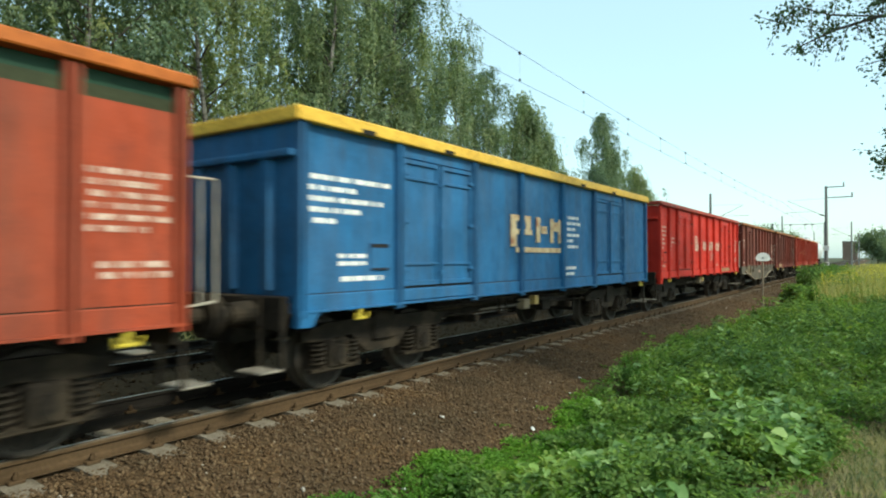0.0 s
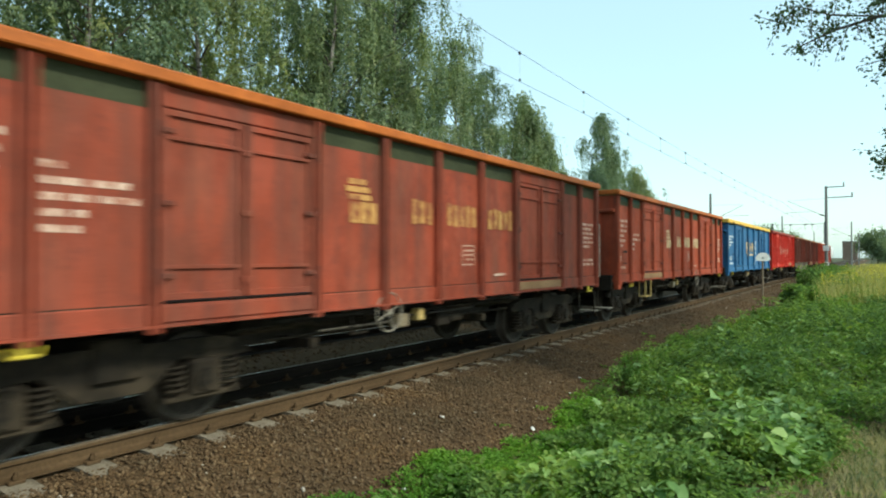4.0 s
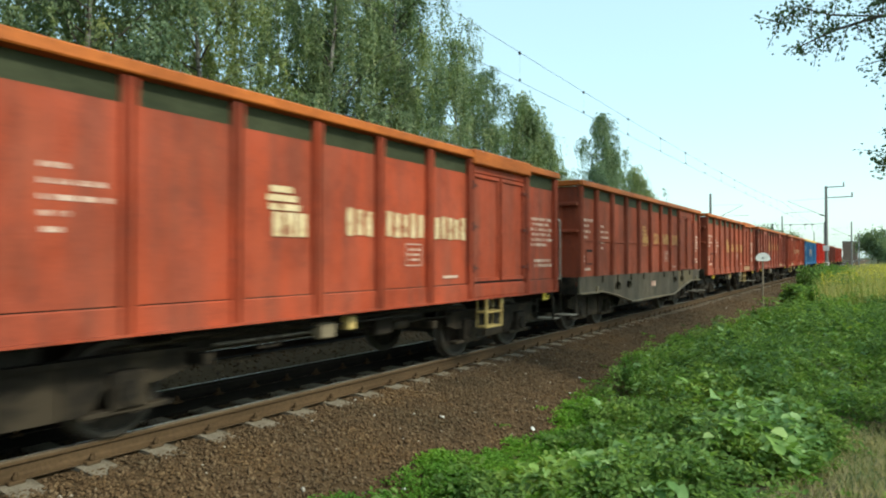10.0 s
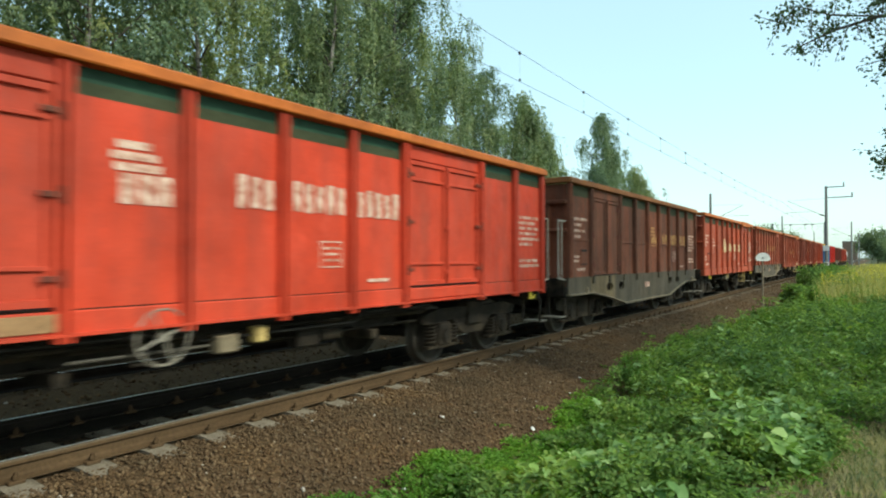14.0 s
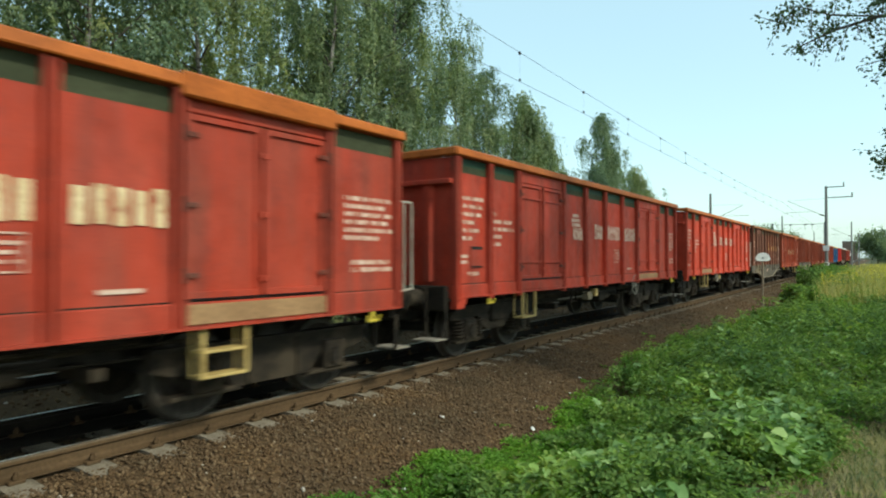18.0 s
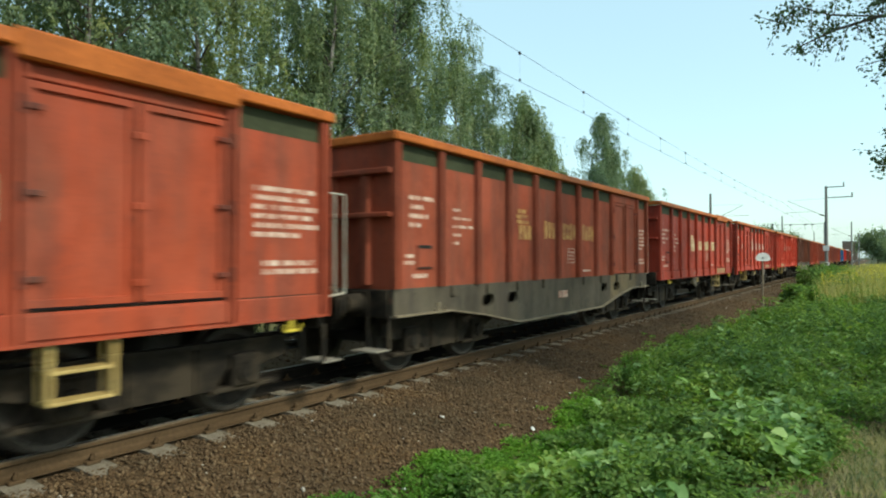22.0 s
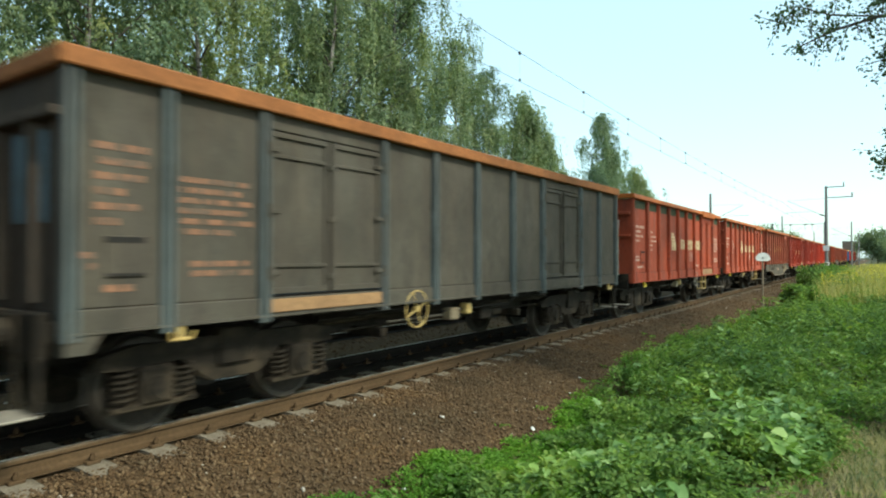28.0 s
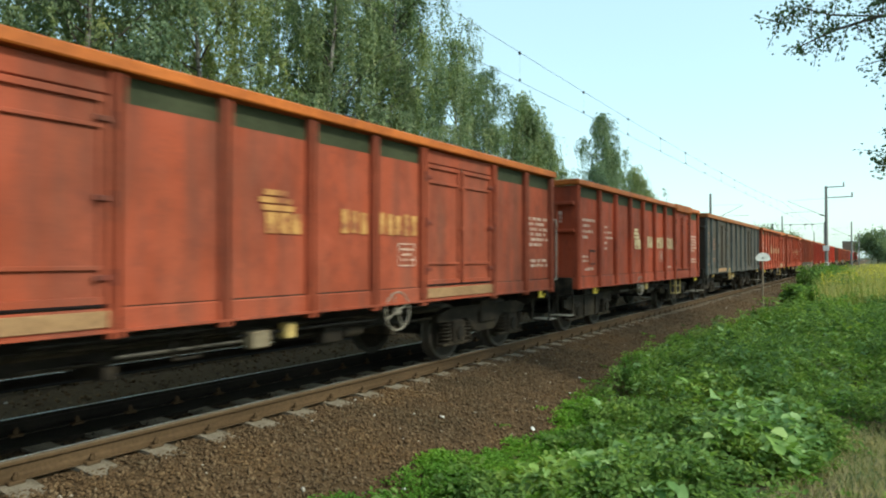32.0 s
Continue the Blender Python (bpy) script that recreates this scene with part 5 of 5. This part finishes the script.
def weeds():
    """Weeds on the meadow between camera and track: lime herbs, nettles and broad pale leaves."""
    r = np.random.default_rng(21)
    kinds = {"nettle": [], "tall": [], "far": [], "herb": [], "dock": []}

    def stand(kind, x0, x1, y0, y1, plants, per, hmin, hmax, spread, sparse=0.0, margin=0.0):
        px, py = r.uniform(x0, x1, plants), r.uniform(y0, y1, plants)
        edge = np.interp(py, EDGE_Y, EDGE_X) + 0.2 + margin + 0.12 * np.sin(py * 1.9) + 0.08 * np.sin(py * 4.3 + 1)
        patch = np.array([noise.noise(Vector((float(a) * 0.55, float(b) * 0.55, 3.7))) for a, b in zip(px, py)])
        bare = (px > 6.05 + 0.2 * np.sin(py * 1.7)) & (px < 7.6) & (py > 5.0) & (py < 9.9) & (r.uniform(0, 1, plants) < 0.96)
        bare |= ((px - 6.25) ** 2 + (py - 15.2) ** 2 < 0.8) & (r.uniform(0, 1, plants) < 0.9)
        keep = (px > edge) & (patch > -0.55 + sparse) & ~bare
        px, py, edge, patch = px[keep], py[keep], edge[keep], patch[keep]
        hh = r.uniform(hmin, hmax, len(px)) * np.clip((px - edge) * 0.9 + 0.4, 0.4, 1) * np.clip(1 + 1.1 * patch, 0.35, 1.5) * (1 + 0.3 * np.sin(px * 3.1 + py * 1.3) * np.sin(py * 2.7 - px))
        k = len(px)
        u = r.uniform(0, 1, (k, per)) ** 0.6
        a = r.uniform(0, 6.283, (k, per))
        rad = r.uniform(0.02, spread, (k, per)) * (1.15 - 0.55 * u)
        gz = np.array([max(ground_z(float(a_), float(b_)), bed_z(float(a_))) for a_, b_ in zip(px, py)])
        p = np.stack([px[:, None] + rad * np.cos(a), py[:, None] + rad * np.sin(a), gz[:, None] + hh[:, None] * u], 2)
        kinds[kind].append(p.reshape(-1, 3))

    stand("nettle", 2.7, 6.4, 2.6, 9, 620, 76, 0.2, 0.5, 0.24, 0.1, 0.25)
    stand("nettle", 2.4, 8.5, 8, 18, 1500, 54, 0.25, 0.55, 0.26, 0.1, 0.15)
    stand("tall", 3.3, 8.5, 6, 26, 420, 60, 0.45, 0.75, 0.24, 0.35, 0.7)
    stand("far", 2.6, 13, 17, 34, 1900, 34, 0.25, 0.65, 0.32, 0.0, 0.1)
    stand("far", 3.0, 16, 34, 60, 900, 26, 0.35, 0.8, 0.35)
    stand("herb", 2.3, 4.6, 2.6, 9.0, 900, 80, 0.1, 0.3, 0.2, 0.0, -0.1)
    stand("herb", 2.3, 7.0, 8, 24, 900, 46, 0.15, 0.4, 0.22, 0.25, -0.1)
    stand("dock", 4.0, 5.3, 5.0, 7.2, 40, 20, 0.28, 0.48, 0.26)
    stand("dock", 5.2, 6.1, 7.0, 9.6, 48, 20, 0.3, 0.58, 0.28)
    stand("dock", 3.6, 6.3, 4.0, 12, 46, 12, 0.25, 0.5, 0.26, 0.2)
    stand("herb", 5.9, 7.6, 5.0, 9.9, 900, 30, 0.05, 0.16, 0.14)
    stand("nettle", 5.9, 7.5, 5.0, 9.9, 300, 26, 0.1, 0.25, 0.2)
    stand("nettle", 3.2, 6.2, -2.5, 2.8, 240, 40, 0.15, 0.4, 0.26, 0.2)
    stand("far", 7.4, 16, -14, 16, 700, 30, 0.2, 0.6, 0.3)
    stand("far", 3.3, 9, -14, -2, 420, 30, 0.2, 0.6, 0.3)
    stand("herb", 3.0, 7.0, -2, 2.2, 160, 40, 0.08, 0.25, 0.2)
    stand("dock", 3.8, 8.0, 10, 22, 150, 12, 0.25, 0.55, 0.28, 0.3)
    stand("herb", 1.7, 3.0, 4.5, 24, 46, 22, 0.04, 0.12, 0.12, 0.0, -0.75)
    for kind, ln, wd, mat, label in (("nettle", 0.066, 0.04, M_weed, "dense green nettle-like weeds along the ballast"), ("tall", 0.085, 0.04, M_tall, "dark green upright weeds in the meadow"), ("far", 0.12, 0.075, M_weed, "green weeds farther along the track"),
                                     ("herb", 0.042, 0.028, M_herb, "low lime-green herbs at the edge of the ballast"), ("dock", 0.135, 0.105, M_dock, "broad pale dock leaves among the weeds")):
        v, f_ = broad_leaves(r, np.concatenate(kinds[kind]), ln, wd)
        tagged(new("weeds", np_mesh("weeds", v, f_, mat)), label, "weeds", kind="stuff")
    for x, y, rad, h in ((4.1, 38.0, 1.3, 1.9), (3.9, 31.0, 0.9, 1.2), (4.6, 44.0, 1.4, 1.9), (5.6, 36.0, 1.1, 1.3), (4.2, 52.0, 1.3, 1.9)):
        s = tagged(new("shrub"), "rounded green shrub at the edge of the meadow", "shrub", "shrubs beside the track")
        s.location = (x, y, ground_z(x, y))
        g = Geo()
        for q in range(7):
            a = q * 0.9
            g.tube((0, 0, -0.1), (rad * 0.6 * math.cos(a), rad * 0.6 * math.sin(a), h * 0.75), 0.02, 0.008, 5, False)
        part("stems", g, M_twig, s)
        n = 2600
        d = r.normal(0, 1, (n, 3))
        d /= np.linalg.norm(d, axis=1)[:, None]
        q = d * (r.uniform(0.35, 1, n) ** 0.5 * (0.8 + 0.3 * np.sin(d[:, 0] * 5 + x) * np.cos(d[:, 1] * 4)))[:, None] * (rad, rad, h * 0.5) + (0, 0, h * 0.52)
        v, f_ = leaf_cloud(r, q, 0.13, 0.09, 0.1)
        part("foliage", np_mesh("foliage", v, f_, M_weed), M_weed, s)


def blades(r, x, y, z, height, width, lean=0.25):
    n = len(x)
    a = r.uniform(0, 6.283, n)
    d = np.stack([np.cos(a), np.sin(a), np.zeros(n)], 1)
    s = np.stack([-np.sin(a), np.cos(a), np.zeros(n)], 1)
    h = (height * r.uniform(0.6, 1.25, n))[:, None]
    b = np.stack([x, y, z], 1)
    up = np.array([0, 0, 1.0])
    w = width * 0.5
    v = np.stack([b - s * w, b + s * w, b + up * h * 0.6 + d * h * lean * 0.4 + s * w * 0.7, b + up * h * 0.6 + d * h * lean * 0.4 - s * w * 0.7, b + up * h * 0.97 + d * h * lean], 1).reshape(-1, 3)
    i = np.arange(n)[:, None] * 5
    f_ = np.concatenate([np.hstack([i, i + 1, i + 2]), np.hstack([i, i + 2, i + 3]), np.hstack([i + 3, i + 2, i + 4])])
    return v, f_


def grasses():
    r = np.random.default_rng(33)
    n = 52000
    x, y = r.uniform(4.6, 20, n), r.uniform(30, 90, n)
    keep = x > 4.2 + 0.5 * np.sin(y * 0.6)
    x, y = x[keep], y[keep]
    z = np.array([ground_z(float(a), float(b)) for a, b in zip(x, y)])
    v, f_ = blades(r, x, y, z, 1.25, 0.024)
    tagged(new("tall_grass", np_mesh("tall_grass", v, f_, M_dry)), "tall yellowing meadow grass", "grass", kind="stuff")
    n = 6500
    p = np.stack([4.6 + 11 * r.uniform(0, 1, n) ** 1.5, r.uniform(33, 62, n), np.zeros(n)], 1)
    clump = np.array([noise.noise(Vector((float(a) * 0.45, float(b) * 0.3, 8.1))) for a, b, _ in p])
    p = p[clump > 0.0]
    p[:, 2] = np.array([ground_z(float(a), float(b)) for a, b, _ in p]) + r.uniform(0.8, 1.5, len(p))
    v, f_ = leaf_cloud(r, p, 0.1, 0.05, -0.6)
    tagged(new("yellow_flowers", np_mesh("yellow_flowers", v, f_, M_goldenrod)), "yellow flower plumes standing in the meadow grass", "flowers", kind="stuff")
    n = 16000
    x, y = r.uniform(-9.5, -6.7, n), r.uniform(-8, 45, n)
    z = np.array([max(ground_z(float(a), float(b)), bed_z(float(a))) for a, b in zip(x, y)])
    v, f_ = blades(r, x, y, z, 0.22, 0.014, 0.9)
    tagged(new("bank_grass", np_mesh("bank_grass", v, f_, M_straw)), "dry grass on the bank beyond the second track", "grass", kind="stuff")
    n = 30000
    x, y = r.uniform(3.2, 11, n), r.uniform(-10, 13, n)
    more = 9000
    x, y = np.concatenate([x, r.uniform(5.8, 7.2, more)]), np.concatenate([y, r.uniform(4.5, 10.2, more)])
    z = np.array([ground_z(float(a), float(b)) for a, b in zip(x, y)])
    v, f_ = blades(r, x, y, z, 0.1, 0.007, 1.0)
    tagged(new("short_grass", np_mesh("short_grass", v, f_, M_straw)), "short dry grass between the weeds", "grass", kind="stuff")


wood()
weeds()
grasses()

# ---- overhead line, signs, distance ----


def overhead_line():
    y0, y1 = -30.0, 300.0
    for name, z, sag, r in (("messenger_wire", 6.55, 0.42, 0.0048), ("contact_wire", 5.68, 0.02, 0.0048)):
        g = Geo()
        pts = []
        y = y0
        while y <= y1:
            u = ((y - 4) % 60) / 60
            pts.append((0.0, y, z - sag * 4 * u * (1 - u)))
            y += 3.0
        tagged(part(name, g.path(pts, r, 5), M_wire), "dark overhead wire above the track", "overhead wire")


overhead_line()


def mast(x, y, h, side, label):
    """Line mast with a cantilever over the track."""
    m = tagged(new("catenary_mast"), label, "mast", "masts of the overhead line")
    m.location = (x, y, -0.6)
    part("post", Geo().tube((0, 0, 0), (0, 0, h + 0.6), 0.15, 0.1, 8), M_mast, m)
    e = side * 2.95
    part("strut", Geo().tube((0, 0, 5.8), (e, 0, 7.3), 0.02, n=6), M_mast, m)
    part("tie", Geo().tube((0, 0, 7.4), (e, 0, 7.3), 0.009, n=5), M_mast, m)
    part("steady_arm", Geo().tube((side * 0.9, 0, 6.3), (side * 3.4, 0, 6.25), 0.015, n=6), M_mast, m)
    part("insulator", Geo().tube((side * 0.15, 0, 5.88), (side * 0.5, 0, 6.05), 0.06, n=8), M_rail, m, "brown ribbed insulator")
    return m


m = mast(3.2, 64.0, 7.85, -1, "grey line mast with two feeder brackets and a white plate")
for z, ln in ((8.36, 1.35), (7.45, 1.95)):
    b = part("feeder_bracket", Geo().box(0.0, ln, -0.04, 0.04, z - 0.04, z + 0.04), M_mast, m)
    part("insulator", Geo().tube((ln - 0.05, 0, z), (ln - 0.05, 0, z + 0.35), 0.05, n=7), M_rail, b)
part("plate", Geo().box(-0.25, 0.22, -0.2, -0.17, 2.85, 3.3, 0.01), M_plate, m, "blank white plate")
part("ring_marker", Geo().ring((0, -0.18, 1.7), (0, 1, 0), 0.16, 0.04, 16, 6), M_plate, m, "small white ring")
mast(-6.6, 65.9, 7.9, 1, "slim grey mast behind the train")
mast(-6.6, 124.0, 8.8, 1, "distant grey line mast")
mast(3.4, 129.0, 7.8, -1, "distant grey line mast beside the meadow")
mast(-6.6, 194.0, 8.6, 1, "far grey line mast behind the train")
mast(3.4, 190.0, 7.5, -1, "far grey line mast beside the track")

for k in range(30):
    y = 1.4 + k * 3.82
    u = ((y - 4) % 60) / 60
    d = tagged(new("dropper"), "thin dropper with dark clamps between the overhead wires", "wire clamp", "droppers of the overhead line")
    d.location = (0, y, 6.55 - 0.42 * 4 * u * (1 - u))
    low = 5.68 - d.location.z
    part("clamp", Geo().box(-0.025, 0.025, -0.035, 0.035, -0.05, 0.02, 0.01), M_wire, d)
    part("clamp", Geo().box(-0.02, 0.02, -0.025, 0.025, low, low + 0.06, 0.01), M_wire, d)
    part("hanger", Geo().tube((0, 0, -0.05), (0, 0, low), 0.0014, n=4), M_wire, d)

portal = tagged(new("overhead_portal"), "thin grey steel portal over the distant tracks", "portal")
portal.location = (0, 140, -0.6)
part("beam", Geo().box(-10.0, -1.2, -0.05, 0.05, 8.64, 8.72), M_mast, portal)
for xx in (-10.0, -1.2):
    part("post", Geo().box(xx - 0.12, xx + 0.12, -0.12, 0.12, 0, 9.0), M_mast, portal)
for xx in (-6.9, -4.4, -3.2):
    part("dropper_frame", Geo().box(xx - 0.25, xx + 0.25, -0.04, 0.04, 8.5, 8.64).box(xx - 0.03, xx + 0.03, -0.03, 0.03, 7.6, 8.5), M_mast, portal)
sign = tagged(new("track_sign"), "round-topped white track sign on a thin post", "sign")
sign.location = (3.3, 25.4, -0.58)
sign.rotation_euler = (0, 0, radians(24))
part("post", Geo().tube((0, 0, -0.1), (0, 0, 2.36), 0.03, n=8), M_post, sign, "dull tan pole")
part("clamp", Geo().box(-0.05, 0.05, -0.05, 0.04, 2.2, 2.26, 0.008), M_mast, sign)
out = [(0.16, 2.12), (0.24, 2.16)] + [(0.25 * math.cos(a), 2.2 + 0.22 * math.sin(a)) for a in np.linspace(0.15, math.pi - 0.15, 11)] + [(-0.24, 2.16), (-0.16, 2.12)]
part("board", Geo().extrude_y(out, -0.045, -0.026), M_plate, sign, "half-round pale board")


def overhanging_tree():
    """Leafy tree beside the camera's view; one limb reaches over the meadow."""
    t = tagged(new("poplar_tree"), "leafy tree with a thin limb reaching over the meadow", "tree")
    t.location = (10.4, 10.6, ground_z(10.4, 10.6))
    o = Vector(t.location)
    W = lambda x, y, z: Vector((x + 0.22, y + 0.14, z + 0.22)) - o
    g = Geo()
    g.tube((0, 0, -0.2), (-0.1, 0, 3.0), 0.2, 0.16, 10, False).tube((-0.1, 0, 3.0), (0.1, 0, 6.5), 0.16, 0.1, 10, False).tube((0.1, 0, 6.5), (0.0, 0.1, 9.5), 0.1, 0.03, 8, False)
    part("trunk", g, M_twig, t)
    r = np.random.default_rng(77)
    spots = []

    def limb(pts, rad, spread, count, lo_=0.15):
        pts = [W(*q) for q in pts]
        g = Geo()
        n = len(pts) - 1
        for k in range(n):
            g.tube(pts[k], pts[k + 1], rad * (1 - k / (n + 0.6)), rad * (1 - (k + 1) / (n + 0.6)), 6, False)
        part("limb", g, M_twig, t)
        twigs = Geo()
        for q in range(count // 14):
            u = r.uniform(lo_, 1) * n
            k = min(int(u), n - 1)
            a = pts[k].lerp(pts[k + 1], u - k)
            b = a + Vector(r.normal(0, spread, 3))
            twigs.tube(a, b, 0.006, 0.003, 4, False)
            for e in range(14):
                c = a.lerp(b, r.uniform(0.35, 1.1)) + Vector(r.normal(0, 0.05, 3))
                spots.append(tuple(c))
        tagged(part("twig_spray", twigs, M_twig, t), kind="stuff")
    limb([(10.3, 10.6, 4.0), (8.6, 10.4, 4.5), (7.3, 10.2, 4.6), (6.5, 10.0, 4.64), (6.0, 9.95, 4.54), (5.58, 9.9, 4.38)], 0.055, 0.17, 700, 0.46)
    limb([(6.5, 10.0, 4.64), (5.95, 9.95, 4.76), (5.55, 9.9, 4.95), (5.3, 9.85, 4.72)], 0.014, 0.14, 420, 0.3)
    limb([(10.3, 10.6, 4.6), (8.2, 10.5, 5.0), (7.0, 10.4, 5.12), (6.5, 10.3, 5.15)], 0.04, 0.24, 3600, 0.35)
    limb([(10.3, 10.6, 5.2), (8.0, 10.8, 5.6), (6.6, 10.8, 5.6)], 0.04, 0.3, 2400, 0.3)
    limb([(10.3, 10.6, 4.2), (8.4, 10.4, 4.55), (7.2, 10.2, 4.5), (6.75, 10.1, 4.3), (6.6, 10.1, 4.0)], 0.03, 0.15, 1500, 0.55)
    limb([(10.3, 10.6, 3.0), (8.4, 10.2, 3.9), (7.1, 10.1, 3.65), (6.72, 10.1, 3.2), (6.52, 10.1, 2.62)], 0.03, 0.13, 800, 0.5)
    limb([(10.4, 10.6, 7.2), (9.4, 10.0, 8.6), (8.8, 9.6, 9.4)], 0.04, 0.4, 800, 0.2)
    limb([(10.4, 10.6, 7.6), (11.8, 11.2, 9.0), (12.6, 11.6, 9.8)], 0.04, 0.45, 800, 0.2)
    v, f_ = leaf_cloud(r, np.array(spots), 0.056, 0.042, 0.4)
    part("crown", np_mesh("crown", v, f_, M_poplar), M_poplar, t)


overhanging_tree()


def far_bush(seed):
    r = np.random.default_rng(seed)
    c = r.normal(0, 1, (26, 3)) * (2.4, 2.4, 1.9) + (0, 0, 6.0)
    n = 9000
    p = c[r.integers(0, 26, n)] + r.normal(0, 1, (n, 3)) * 0.95
    p[:, 2] = np.maximum(p[:, 2], 0.2)
    return leaf_cloud(r, p, 0.55, 0.4, 0.1)


def distance():
    crowns = [np_mesh("crown", *far_bush(s), M_far_leaf) for s in (3, 4)]
    stem = Geo().tube((0, 0, -0.5), (0, 0, 5), 0.3, 0.15, 8).mesh("trunk", M_twig)
    rng = random.Random(9)
    for x, y, s in ((7.5, 246, 1.05), (15, 250, 1.1), (23, 240, 1.0), (32, 255, 1.1), (12, 215, 0.62), (18, 200, 0.66), (26, 190, 0.7), (42, 240, 1.1), (55, 235, 1.1), (70, 230, 1.1), (-13, 150, 0.8), (-14, 165, 0.85), (-16, 210, 0.9), (-15, 138, 0.7), (-22, 300, 1.1), (-30, 330, 1.2)):
        t = tagged(new("distant_tree"), "dark green broad tree in the distance", "tree", "distant trees along the line")
        t.matrix_world = Matrix.LocRotScale((x, y, -0.6), Euler((0, 0, rng.uniform(0, 6.28))), (s, s, s))
        part("trunk", stem, M_twig, t)
        part("crown", crowns[rng.randrange(2)], M_far_leaf, t)
    b = tagged(new("brick_building"), "tall old brick building far along the line", "building")
    b.location = (-9.5, 600, -0.6)
    part("wall", Geo().box(-5, 5, -6, 6, 0, 14.5), M_brick, b)
    part("roof", Geo().box(-5.4, 5.4, -6.4, 6.4, 14.5, 15.2), M_mast, b)


distance()


def litter():
    """Pale scraps and stones on the ballast shoulder."""
    r = random.Random(3)
    for x, y in ((3.42, 5.5), (3.05, 7.3), (2.75, 9.2), (2.6, 15.3), (2.9, 21.5), (2.35, 3.0), (3.0, 4.7), (2.2, 6.5), (2.5, 10.2)):
        g = Geo().box(-0.05, 0.05, -0.03, 0.03, -0.02, 0.012, 0.01)
        s = r.uniform(0.35, 0.8)
        ob = part("paper_scrap", g, M_plate, at=Matrix.LocRotScale((x, y, bed_z(x) + 0.03), Euler((r.uniform(-0.4, 0.4), r.uniform(-0.4, 0.4), r.uniform(0, 3))), (s, s, s)))
        tagged(ob, "small pale scrap lying on the ballast", "litter", "scraps on the ballast")


litter()


def motions():
    """Slowing train: 6.05 m/s, from 10 s on losing 0.018 m/s each second."""
    def run(t):
        surge = 0.38 * math.sin(math.pi * t / 25) if t < 25 else -0.02 * (t - 25)
        return 6.05 * t - 0.009 * max(t - 10, 0) ** 2 + surge
    times = [k * 0.5 for k in range(65)]
    rolls = [k * 0.1 for k in range(321)]
    for w, sets, y in TRAIN:
        walk(w, [(t, pose(0, y + run(t), 0)) for t in times])
        for ob in sets:
            at = ob.location.copy()
            walk(ob, [(t, pose(*at, -math.degrees(run(t) / 0.455) % 360)) for t in rolls])


motions()
